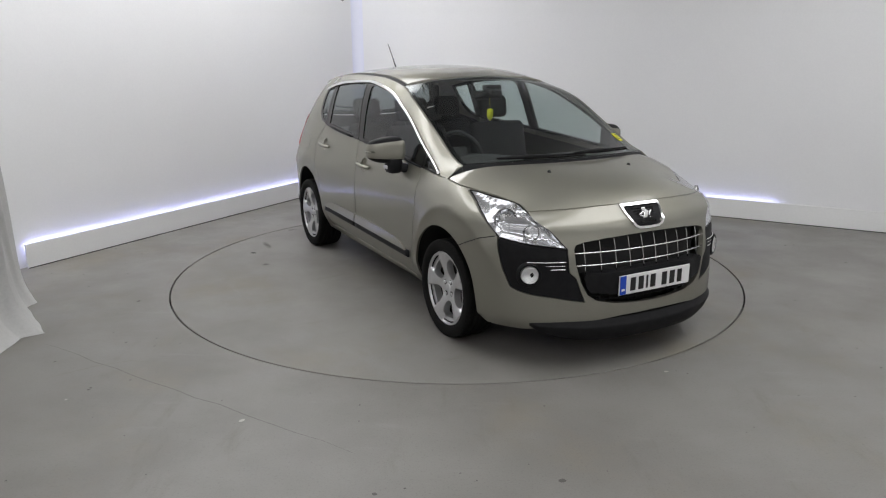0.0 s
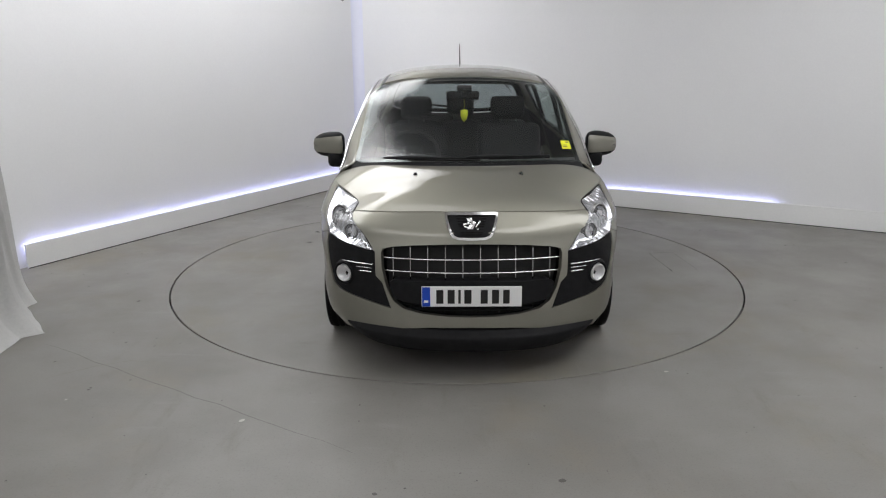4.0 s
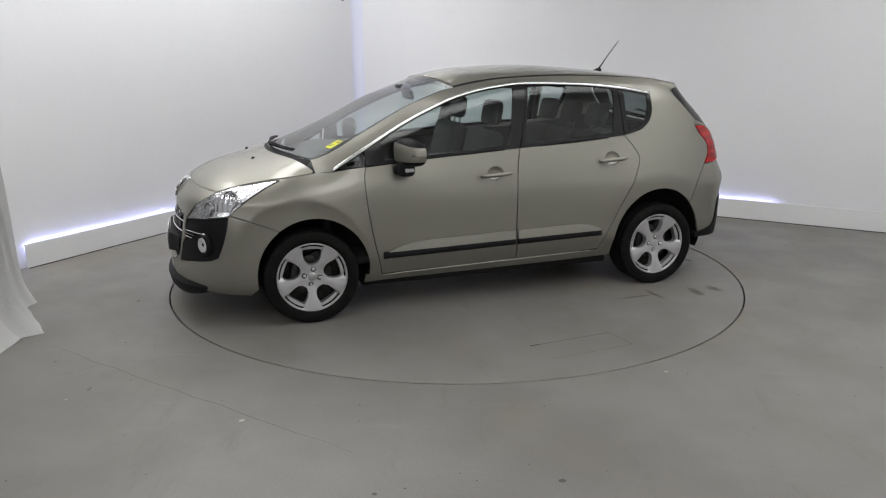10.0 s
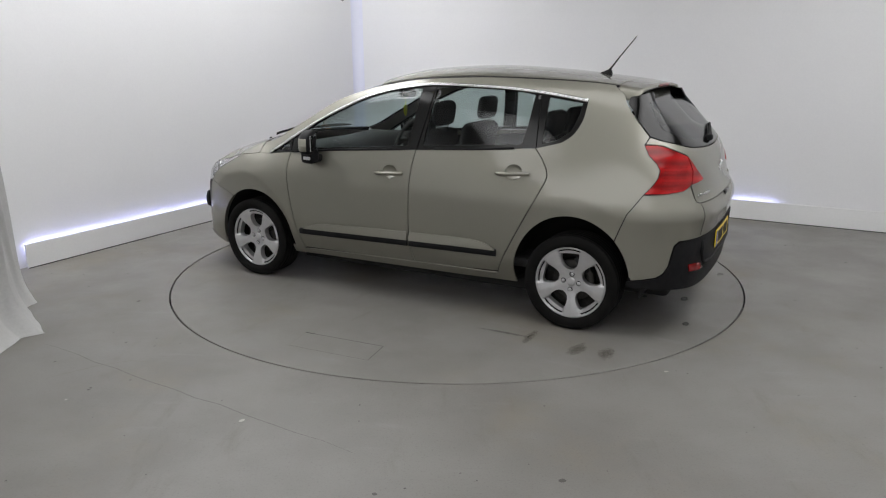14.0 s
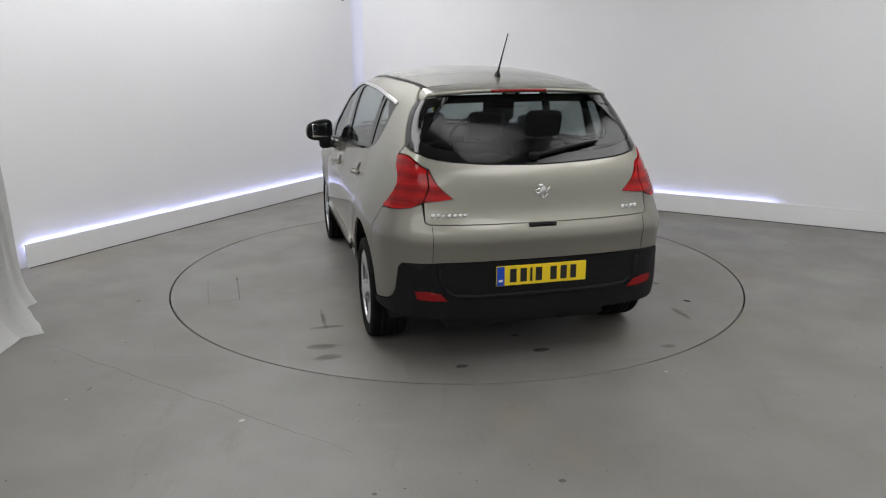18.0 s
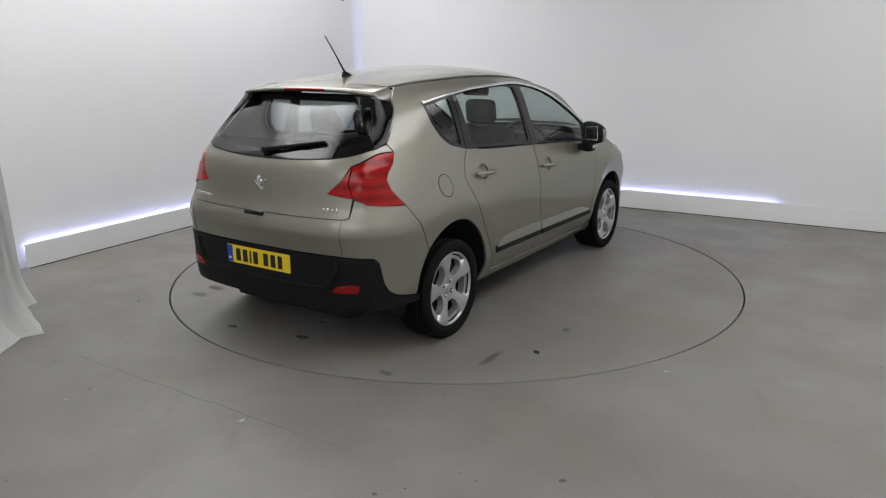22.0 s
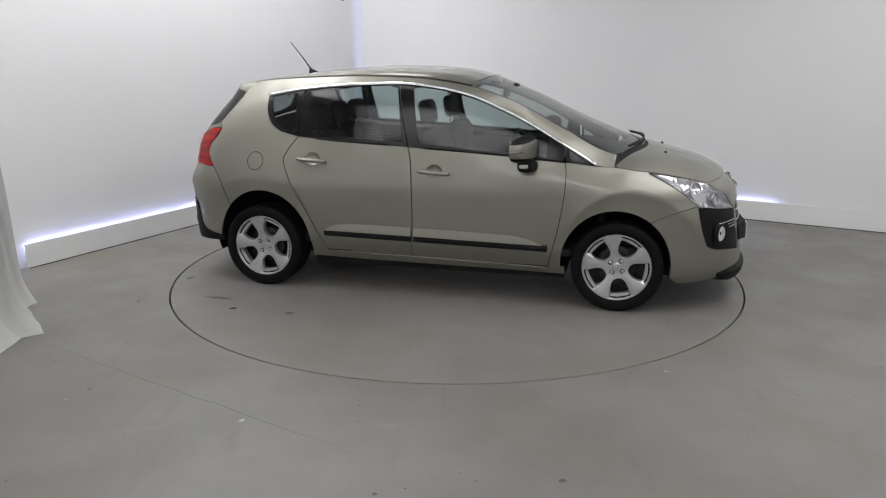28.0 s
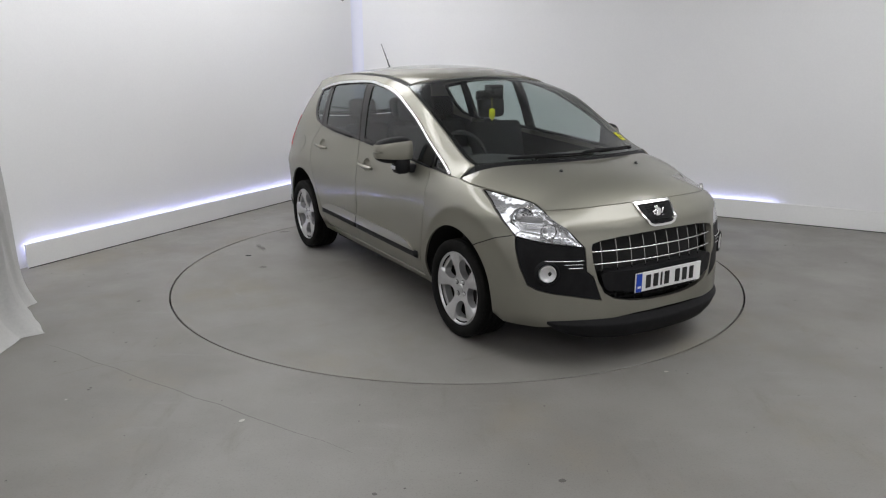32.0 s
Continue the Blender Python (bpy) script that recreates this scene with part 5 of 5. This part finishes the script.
lamp_s = side_poly(LAMP)


def lamp_bowl(bm, c, r, d, aim):
    m = Matrix.Translation(c) @ Vector((1, 0, 0)).rotation_difference(Vector(aim)).to_matrix().to_4x4()
    k = len(bm.verts)
    g = lathe(bm, [(r, 0), (r * .96, -.006), (r * .8, -d * .45), (r * .45, -d * .85), (0.001, -d)], 24, "x")
    bmesh.ops.transform(bm, matrix=m, verts=[v for row in g for v in row])


for mirror in (False, True):
    sg = -1 if mirror else 1
    hl = part("headlamp", panel_bmesh(lamp_s, full, mirror=mirror, inset=.003, rim=0, step=.025, out=-.001), LENS, car, "clear headlamp lens with chrome reflectors", recalc=False)
    hl.visible_shadow = False
    part("lamp_seal", panel_bmesh(lamp_s, full, holes=[inset_poly(lamp_s, .0045)], mirror=mirror, inset=.001, rim=.03, step=.025, out=-.004), GLOSSBLACK, hl, "black lamp edge seal", recalc=False)

    def crinkled(s, z, out):
        k = np.clip(near(np.array(lamp_s), np.stack([s, z], -1)) / .03, 0, 1)
        return full(s, z, out - (.034 + .0017 * np.sin(s * 150) + .0012 * np.sin(z * 210)) * k * k * (3 - 2 * k))
    part("lamp_housing", panel_bmesh(lamp_s, crinkled, mirror=mirror, inset=.004, rim=0, step=.009, out=-.006), REFLECT, hl, "bright crinkled lamp reflector", recalc=False)
    for c, r, aim, nm in (((1.906, .652, .760), .040, (1, .55, .15), "dipped_beam"), ((1.772, .728, .820), .058, (1, .8, .25), "main_beam")):
        bm = bmesh.new()
        lamp_bowl(bm, c, r, .06, aim)
        if mirror:
            flipped(bm)
        bowl = part(nm, bm, REFLECT, hl, "round chrome lamp bowl")
        bm = bmesh.new()
        g = lathe(bm, [(r * .93, -.004), (r * .97, .008), (r * 1.07, .008), (r * 1.1, -.01)], 32, "x")
        bmesh.ops.transform(bm, matrix=Matrix.Translation(c) @ Vector((1, 0, 0)).rotation_difference(Vector(aim)).to_matrix().to_4x4(), verts=bm.verts)
        part("bowl_ring", flipped(bm) if mirror else bm, DULLCHROME, bowl, "bright ring round the bowl")
        bm = bmesh.new()
        lathe(bm, [(.0, .012), (.014, .008), (.02, 0), (.018, -.02)], 16, "x", (c[0] - .02, sg * c[1], c[2]))
        part("bulb_shield", bm, ALLOY, bowl, "silver bulb shield")
    bm = bmesh.new()
    box(bm, 1.74, sg * .775, .755, .06, .02, .028, .008, Matrix.Rotation(radians(sg * -35), 4, "Z"))
    part("amber_bulb", bm, AMBER, hl, "small amber indicator bulb")
    # fog lamp, its pod and three chrome blades
    fp = surf(*at(.54, x=1.955), .012)[0]
    bm = bmesh.new()
    aim = Vector((.86, sg * .5, 0))
    m = Matrix.Translation((fp[0], sg * fp[1], fp[2])) @ Vector((1, 0, 0)).rotation_difference(aim).to_matrix().to_4x4()
    g = lathe(bm, [(.001, -.016), (.018, -.014), (.034, -.006), (.040, .0), (.043, .004), (.047, .002), (.050, -.02)], 28, "x")
    bmesh.ops.transform(bm, matrix=m, verts=bm.verts)
    fl = part("fog_lamp", bm, FOGBOWL, car, "round clear fog lamp in chrome ring")
    bm = bmesh.new()
    lathe(bm, [(.001, .006), (.02, .005), (.041, .001)], 24, "x")
    bmesh.ops.transform(bm, matrix=m, verts=bm.verts)
    part("fog_lens", bm, LENS, fl, "clear fog lamp lens").visible_shadow = False
    bm = bmesh.new()
    g = lathe(bm, [(.053, -.03), (.056, .004), (.064, .0), (.074, -.02)], 28, "x")
    bmesh.ops.transform(bm, matrix=m, verts=bm.verts)
    part("fog_bezel", bm, PLASTIC, fl, "black fog lamp bezel")
    for z, ya, yb in ((.612, .525, .70), (.592, .53, .62), (.572, .53, .60)):
        pts = []
        for y in np.linspace(ya, yb, 12):
            q = surf(*pf(float(y), z - .03 * (y - .6)), .003)[0]
            pts.append((q[0], sg * q[1], q[2]))
        bm = bmesh.new()
        tube(bm, pts, .0035 if z != .592 else .002, 6)
        part("chrome_blade", bm, CHROME, fl, "thin chrome blade")

# cowl, wipers, washer nozzles
bm = bmesh.new()
ys = np.linspace(-.73, .73, 41)
ra = [bm.verts.new((hood_back(y) + .01, y, float(hood_z(hood_back(y), y)) - .014)) for y in ys]
uu = np.clip(ys / np.abs(ys).max(), -1, 1)
rb_ = [bm.verts.new(p) for p in on_screen(np.full(41, .012), uu * .985, .0)]
for i in range(40):
    bm.faces.new((ra[i], ra[i + 1], rb_[i + 1], rb_[i]))
part("cowl_panel", bm, PLASTIC, car, "black plastic scuttle panel")
for u0, u1, k0, k1, up in ((-.02, .70, .02, .035, .028), (-.72, .10, .03, .018, .02)):
    uu = np.linspace(u0, u1, 16)
    pts = [tuple(p) for p in on_screen(np.linspace(k0, k1, 16), uu, up)]
    bm = bmesh.new()
    tube(bm, pts, [.006 + .007 * math.sin(math.pi * min(1, i / 9)) for i in range(16)], 8)
    arm = part("wiper", bm, PLASTIC, car, "black windscreen wiper")
    bm = bmesh.new()
    tube(bm, [(p[0] + .008, p[1], p[2] - .010) for p in pts[4:]], .005, 6)
    part("wiper_blade", bm, RUBBER, arm, "black rubber wiper blade")
for y in (.3, -.31):
    bm = bmesh.new()
    lathe(bm, [(.0, .012), (.007, .010), (.012, .002), (.014, -.006)], 12, "z", (1.588, y, float(hood_z(1.588, y))))
    part("washer_nozzle", bm, GLOSSBLACK, car, "small black washer nozzle")

# ---------------------------------------------------------------- sides
for mirror in (False, True):
    sg = -1 if mirror else 1
    doors = [o for o in car.children if o.name.split(".")[0] in ("front_door", "rear_door")]
    for name, x0, x1 in (("front", .835, -.112), ("rear", -.13, -.79)):
        door = [o for o in doors if o.name.startswith(name)][1 if mirror else 0]
        xs = np.linspace(x0, x1, 24)
        zc = [.415 + (.443 - .415) * (.835 - x) / 1.625 for x in xs]
        pts = [surf(*at(z, x=float(x)), .001)[0] for x, z in zip(xs, zc)]
        bm = ribbon(pts, [(0, 0, 1)] * 24, .024, .016, [(0, 1, 0)] * 24)
        part("door_moulding", flipped(bm) if mirror else bm, PLASTIC, door, "black rubbing strip")

        def flare(s, z, out):
            zz = .438 + (.466 - .438) * np.clip((_fx(s) * -1 + .835) / 1.625, 0, 1)
            return full(s, z, out + .014 * np.clip(1 - (z - zz) / .066, 0, 1))
        if name == "front":
            fpts = [(.80, .437), (.76, .458), (.70, .478), (.60, .492), (.3, .502), (-.112, .51), (-.112, .452)]
        else:
            fpts = [(-.13, .452), (-.13, .51), (-.45, .517), (-.62, .516), (-.70, .506), (-.76, .485), (-.785, .462)]
        part("moulding_flare", panel_bmesh(side_poly(fpts), flare, mirror=mirror, inset=0, rim=.012, step=.016, out=.0055), PAINT, door, "", recalc=False)
        hx, hz = ((.035, .908), (-.882, .966))[name == "rear"]
        # handle, its cup and lock
        cup = side_poly(cup_line(hx, hz))

        def bowl_of(s, z, out):
            k = np.clip(near(np.array(cup), np.stack([s, z], -1)) / .04, 0, 1)
            return full(s, z, out - .021 * np.sqrt(1 - (1 - k) ** 2))
        part("handle_cup", panel_bmesh(cup, bowl_of, mirror=mirror, inset=-.002, rim=0, step=.008, out=-.003), PAINT, door, "hollow behind the handle", recalc=False)
        bm = bmesh.new()
        pts = []
        for i, x in enumerate(np.linspace(hx + .112, hx - .112, 14)):
            q = surf(*at(hz, x=float(x)), .012 + .022 * abs(math.sin(math.pi * i / 13)) ** .5)[0]
            pts.append((q[0], sg * q[1], hz + .006 * (hx - x) / .11))
        tube(bm, pts, [.008 + .006 * math.sin(math.pi * (i + .6) / 14.2) ** .4 for i in range(14)], 10)
        part("door_handle", bm, PAINT, door, "body-coloured pull handle")
    # door mirror
    bm = bmesh.new()
    bmesh.ops.create_uvsphere(bm, u_segments=28, v_segments=16, radius=1)
    for v in bm.verts:
        x, y, z = v.co
        sq = lambda a: math.copysign(abs(a) ** .62, a)
        x, y, z = sq(x), sq(y), sq(z)
        taper = 1 - .12 * (y > 0) * y
        v.co = (.655 + (.068 if x > 0 else .045) * x * taper - .045 * y, .952 + .115 * y, 1.092 + .086 * z * taper - .012 * y * (z > 0))
    hous = part("door_mirror", flipped(bm) if mirror else bm, PLASTIC, car, "black door mirror with painted face")
    cap = bmesh.new()
    rows = []
    for turn in np.linspace(-58, 118, 30):
        row = []
        for Z in np.linspace(-.62, .66, 13):
            R = (1 - abs(Z) ** 3.226) ** (1 / 3.226)
            c, d = math.cos(radians(turn)), math.sin(radians(turn))
            X, Y = R * math.copysign(abs(c) ** .62, c), R * math.copysign(abs(d) ** .62, d)
            taper = 1 - .12 * (Y > 0) * Y
            row.append(cap.verts.new((.656 + (.070 if X > 0 else .046) * X * taper - .045 * Y, .952 + .117 * Y, 1.092 + .087 * Z * taper - .012 * Y * (Z > 0))))
        rows.append(row)
    for p, q in zip(rows, rows[1:]):
        for i in range(12):
            cap.faces.new((p[i], p[i + 1], q[i + 1], q[i]))
    part("mirror_face", flipped(cap) if mirror else cap, PAINT, hous, "body-coloured mirror face")
    bm = bmesh.new()
    box(bm, .615, sg * .950, 1.094, .006, .135, .11, .003, Matrix.Rotation(radians(sg * 21.8), 4, "Z"))
    part("mirror_glass", bm, MIRROR, hous, "silvered mirror glass", smooth=False)
    bm = bmesh.new()
    box(bm, .682, sg * .905, .995, .11, .105, .11, .03)
    box(bm, .69, sg * .845, .975, .12, .06, .055, .015)
    part("mirror_foot", bm, PLASTIC, hous, "black mirror foot")
    bm = bmesh.new()
    box(bm, .672, sg * .957, .983, .06, .006, .024, .006)
    part("side_indicator", bm, CLEARIND, hous, "clear side indicator")
    # sill strip
    xs = np.linspace(.83, -.78, 24)
    zs = [.268 + (.3 - .268) * (.83 - x) / 1.61 for x in xs]
    bm = ribbon([surf(*at(z - .004, x=float(x)), .0)[0] for x, z in zip(xs, zs)], [(0, 0, 1)] * 24, .006, .005, [(0, 1, 0)] * 24)
    part("sill_strip", flipped(bm) if mirror else bm, PAINT, car, "bright sill edge")
    # lower tail reflector
    refl = [("r", .52, .420), ("r", .60, .421), ("r", .675, .428), ("r", .685, .472), ("r", .63, .474), ("r", .56, .460)]
    part("bumper_reflector", panel_bmesh(side_poly(refl), full, mirror=mirror, inset=0, rim=.01, step=.02, out=.011), RED_DK, car, "dark red bumper reflector", recalc=False)
# fuel flap on the right flank
circ = [(-1.335 + .066 * math.cos(a), .948 + .066 * math.sin(a)) for a in np.linspace(0, 2 * math.pi, 40, endpoint=False)]
circ_s = side_poly(circ)
flap = part("fuel_flap", panel_bmesh(inset_poly(circ_s, .004), full, mirror=True, inset=0, rim=.003, step=.02, out=.002), PAINT, car, "round metallic fuel flap", recalc=False)
part("flap_gap", panel_bmesh(circ_s, full, holes=[inset_poly(circ_s, .003)], mirror=True, inset=0, rim=0, step=.03, out=.001), GLOSSBLACK, flap, "", recalc=False)

# ---------------------------------------------------------------- rear end and roof
bm = bmesh.new()
rows = []
for y in [-.558, -.556, -.552, -.545, -.535] + list(np.linspace(-.52, .52, 35)) + [.535, .545, .552, .556, .558]:
    t = min(abs(y) / .565, 1)
    over = max(0, abs(y) - .52) / .038
    xr = -1.60 + .012 * t ** 2.6 + .035 * over ** 3
    xf = -1.446 - .026 * over ** 3
    drop = .026 * min(abs(y) / .52, 1) ** 2.5 + .044 * over ** 1.4 + .016 * over ** 6
    zt = [float(ROOF_C(x)) - drop for x in np.linspace(xf, xr, 6)]
    pts = [(x, y, z + .001) for x, z in zip(np.linspace(xf, xr, 6), zt)]
    pts += [(xr - .004, y, zt[-1] - .010 * (1 - .6 * over)), (xr + .005, y, zt[-1] - .021 * (1 - .6 * over)), (xr + .08, y, zt[-1] - .024 * (1 - .6 * over))]
    rows.append([bm.verts.new(p) for p in pts])
for a, b in zip(rows, rows[1:]):
    for i in range(len(a) - 1):
        bm.faces.new((a[i], a[i + 1], b[i + 1], b[i]))
bm.faces.new(rows[0])
bm.faces.new(rows[-1])
spoiler = part("roof_spoiler", bm, PAINT, car, "metallic roof spoiler over the rear window")
bm = bmesh.new()
rows = []
for y in np.linspace(-.165, .165, 14):
    t = abs(y) / .565
    xr = -1.60 + .012 * t ** 2.6
    z = float(ROOF_C(xr)) - .03 * t ** 2
    rows.append([bm.verts.new(p) for p in ((xr - .001, y, z - .001), (xr - .008, y, z - .004), (xr - .007, y, z - .016), (xr + .005, y, z - .017))])
for a, b in zip(rows, rows[1:]):
    for i in range(3):
        bm.faces.new((a[i], a[i + 1], b[i + 1], b[i]))
part("high_brake_light", bm, RED_DK, spoiler, "red strip brake light")
bm = bmesh.new()
box(bm, float(surf(S_END, .820)[0][0]) + .004, .012, .820, .024, .155, .026, .004)
part("tailgate_grip", bm, GLOSSBLACK, gate, "dark tailgate release slot")
for y0, y1, n, z in ((.606, .41, 7, .876), (-.462, -.572, 4, .876)):
    for k in range(n):
        y = y0 + (y1 - y0) * (k + .5) / n
        bm = bmesh.new()
        q = surf(*pr(abs(y), z), .003)[0]
        box(bm, q[0], y, z, .006, abs(y1 - y0) / n * .72, .021 if n == 7 else .028, .002)
        part("lettering_bar", bm, CHROME, gate, "small silver bar in place of a letter")
# shut line across the bumper corner and plate recess ridge
for sg in (1, -1):
    bm = bmesh.new()
    pts = [surf(*pr(.60, float(z)), .0005)[0] for z in np.linspace(.638, .824, 12)]
    tube(bm, [(p[0], sg * p[1], p[2]) for p in pts], .0016, 5)
    part("bumper_seam", bm, GLOSSBLACK, rb, "")
ridge = [("r", .565, .60), ("r", .56, .53), ("r", .53, .475), ("r", .49, .447), ("r", .40, .44), ("r", .2, .437)]
rs = [surf(s, z, .007)[0] for s, z in side_poly(ridge)]
pts = [tuple(p) for p in rs] + [(rs[-1][0] - .003, 0, .437)] + [(p[0], -p[1], p[2]) for p in rs[::-1]]
bm = bmesh.new()
tube(bm, pts, .012, 8)
part("recess_ridge", bm, PLASTIC, rb, "black ridge round the plate recess")
# exhaust box and tow-eye shadow shapes under the tail
bm = bmesh.new()
box(bm, -1.66, .25, .255, .2, .5, .09, .03)
part("silencer", bm, UNDER, car, "dark exhaust silencer")
# rear wiper
bm = bmesh.new()
wp0 = [(-1.885 + .006 * i, .02 - .036 * i, 1.168 + .0055 * i) for i in range(12)]
wpts = []
for x, y, z in wp0:
    q = surf(*pr(max(abs(y), .003), z), .022)[0]
    wpts.append((q[0], y, q[2]))
tube(bm, wpts, [.014, .014, .013, .012, .011, .010, .009, .008, .008, .007, .006, .005], 8)
rw = part("rear_wiper", bm, PLASTIC, car, "black rear wiper")
bm = bmesh.new()
box(bm, wpts[0][0] + .006, .02, 1.165, .05, .05, .04, .012)
part("wiper_hub", bm, PLASTIC, rw, "black wiper hub")
bm = bmesh.new()
tube(bm, [(p[0] + .010, p[1], p[2] - .006) for p in wpts[3:]], .006, 6)
part("wiper_blade", bm, RUBBER, rw, "black rubber wiper blade")
# aerial
bm = bmesh.new()
rows = [(-1.165, .002, .008), (-1.20, .02, .016), (-1.232, .036, .014), (-1.245, .03, .012), (-1.25, .0, .01)]
ring = []
for x, h, w in rows:
    z0 = float(roof_z(x, 0.0))
    ring.append([bm.verts.new((x, -w, z0 - .003)), bm.verts.new((x, -w * .5, z0 + h)), bm.verts.new((x, w * .5, z0 + h)), bm.verts.new((x, w, z0 - .003))])
for a, b in zip(ring, ring[1:]):
    for i in range(3):
        bm.faces.new((a[i], a[i + 1], b[i + 1], b[i]))
base = part("aerial", bm, PLASTIC, car, "black roof aerial foot")
bm = bmesh.new()
tube(bm, [(-1.228, 0, 1.59), (-1.25, 0, 1.618), (-1.30, 0, 1.685), (-1.40, 0, 1.808)], [.008, .006, .0042, .003], 8)
part("aerial_rod", bm, PLASTIC, base, "thin black aerial rod")

# ---------------------------------------------------------------- cabin
def cushion(bm, cx, cy, cz, sx, sy, sz, r, rot=None):
    return box(bm, cx, cy, cz, sx, sy, sz, r, rot, 4)


def seat(x, y, z, wide, back_h, head=True, lean=14):
    bm = bmesh.new()
    cushion(bm, x + .2, y, z, .5, wide, .16, .06)
    st = part("seat", bm, FABRIC, car, "charcoal cloth seat")
    bm = bmesh.new()
    cushion(bm, x - .08, y, z + back_h / 2 + .02, .14, wide, back_h, .06, Matrix.Rotation(radians(-lean), 4, "Y"))
    part("backrest", bm, FABRIC, st, "charcoal cloth backrest")
    if head:
        hx = x - .10 - math.sin(radians(lean)) * (back_h / 2 + .11)
        bm = bmesh.new()
        cushion(bm, hx, y, z + back_h + .13, .09, .25, .18, .045, Matrix.Rotation(radians(-lean + 4), 4, "Y"))
        part("headrest", bm, FABRIC, st, "charcoal headrest")
        for d in (.06, -.06):
            bm = bmesh.new()
            tube(bm, [(hx + .01, y + d, z + back_h - .02), (hx, y + d, z + back_h + .08)], .006, 6)
            part("headrest_post", bm, CHROME, st, "chrome headrest post")


for y in (.37, -.37):
    seat(.06, y, .60, .5, .56, True)
for y in (.40, 0.0, -.40):
    seat(-.78, y, .62, .40, .50, True, 18)
bm = bmesh.new()
prof = [(1.40, .98), (1.25, 1.01), (1.02, 1.03), (.86, 1.015), (.80, .96), (.80, .70), (.95, .55)]
ys = np.linspace(-.74, .74, 25)
rows = [[bm.verts.new((x - .05 * (abs(y) / .74) ** 3 - (.1 if x > 1.2 else 0) * (abs(y) / .74) ** 2, y, z + (.035 * math.exp(-((y + .37) / .2) ** 2) if x < 1.1 and z > .9 else 0))) for x, z in prof] for y in ys]
for a, b in zip(rows, rows[1:]):
    for i in range(len(prof) - 1):
        bm.faces.new((a[i], a[i + 1], b[i + 1], b[i]))
dash = part("dashboard", bm, TRIM, car, "dark grey dashboard")
bm = bmesh.new()
R = Matrix.Translation((.62, -.37, 1.0)) @ Matrix.Rotation(radians(66), 4, "Y")
k = []
for i in range(41):
    a = 2 * math.pi * i / 40
    k.append(R @ Vector((.185 * math.cos(a), .185 * math.sin(a), 0)))
tube(bm, k, .015, 8, False)
sw = part("steering_wheel", bm, TRIM, car, "black steering wheel")
bm = bmesh.new()
vs = box(bm, 0, 0, -.01, .16, .15, .05, .02)
vs += box(bm, 0, 0, -.01, .05, .36, .025, .01)
bmesh.ops.transform(bm, matrix=R, verts=bm.verts)
part("wheel_hub", bm, TRIM, sw, "dark airbag hub")
bm = bmesh.new()
box(bm, .40, -.01, 1.41, .03, .24, .07, .014, Matrix.Rotation(radians(12), 4, "Y"))
rv = part("rear_view_mirror", bm, GLOSSBLACK, car, "black interior mirror")
bm = bmesh.new()
tube(bm, [(.41, 0, 1.42), (.42, 0, 1.47)], .02, 8)
box(bm, .44, 0, 1.465, .10, .11, .04, .012)
part("mirror_stem", bm, TRIM, rv, "dark mirror stem and sensor pod")
bm = bmesh.new()
face = [(-.025, .04), (-.012, .043), (.0, .047), (.012, .043), (.025, .04), (.026, .0), (.018, -.026), (.0, -.045), (-.018, -.026), (-.026, .0)]
rim_a = [bm.verts.new((.419, y, 1.268 + z)) for y, z in face]
rim_b = [bm.verts.new((.422, y, 1.268 + z)) for y, z in face]
bm.faces.new(rim_a)
bm.faces.new(rim_b[::-1])
for i in range(len(face)):
    k = (i + 1) % len(face)
    bm.faces.new((rim_a[i], rim_a[k], rim_b[k], rim_b[i]))
tube(bm, [(.4205, 0, 1.31), (.415, 0, 1.385)], .0012, 5)
part("hanging_tag", bm, STICKER, car, "yellow hanging air freshener")
st_bm = screen_patch(.165, .25, .855, .94, 4, 4, out=.0005)
stk = part("screen_sticker", st_bm, STICKER, car, "yellow windscreen sticker")
for kk0, kk1, u0, u1 in ((.226, .238, .90, .93), (.185, .193, .865, .905), (.20, .207, .865, .905)):
    part("sticker_mark", screen_patch(kk0, kk1, u0, u1, 3, 3, out=.0025), SCUFF, stk, "dark printed mark")
bm = panel_bmesh([(x, y * .95) for x, y in roof_poly], on_roof, inset=.01, rim=0, step=.08, out=-.035)
part("headlining", bm, LINING, car, "pale grey headlining", recalc=False)
bm = bmesh.new()
box(bm, -1.35, 0, 1.03, .62, 1.18, .02, .008)
part("parcel_shelf", bm, TRIM, car, "dark parcel shelf")
bm = bmesh.new()
box(bm, -.2, 0, .36, 2.4, 1.5, .06, .02)
part("cabin_floor", bm, TRIM, car, "dark cabin carpet")
bm = bmesh.new()
box(bm, 1.18, 0, .62, .06, 1.46, .60, .02)
part("bulkhead", bm, UNDER, car, "dark bulkhead")


# ---------------------------------------------------------------- what moves
def motions():
    rows = [(t, pose(0, 0, 0, 0, 0, HEADING + a)) for t, a in TURN]
    walk(car, rows)
    walk(turntable, rows)


for ob in [o for o in car.children if o.parent is car]:
    ob.matrix_basis = SHIFT @ ob.matrix_basis
motions()
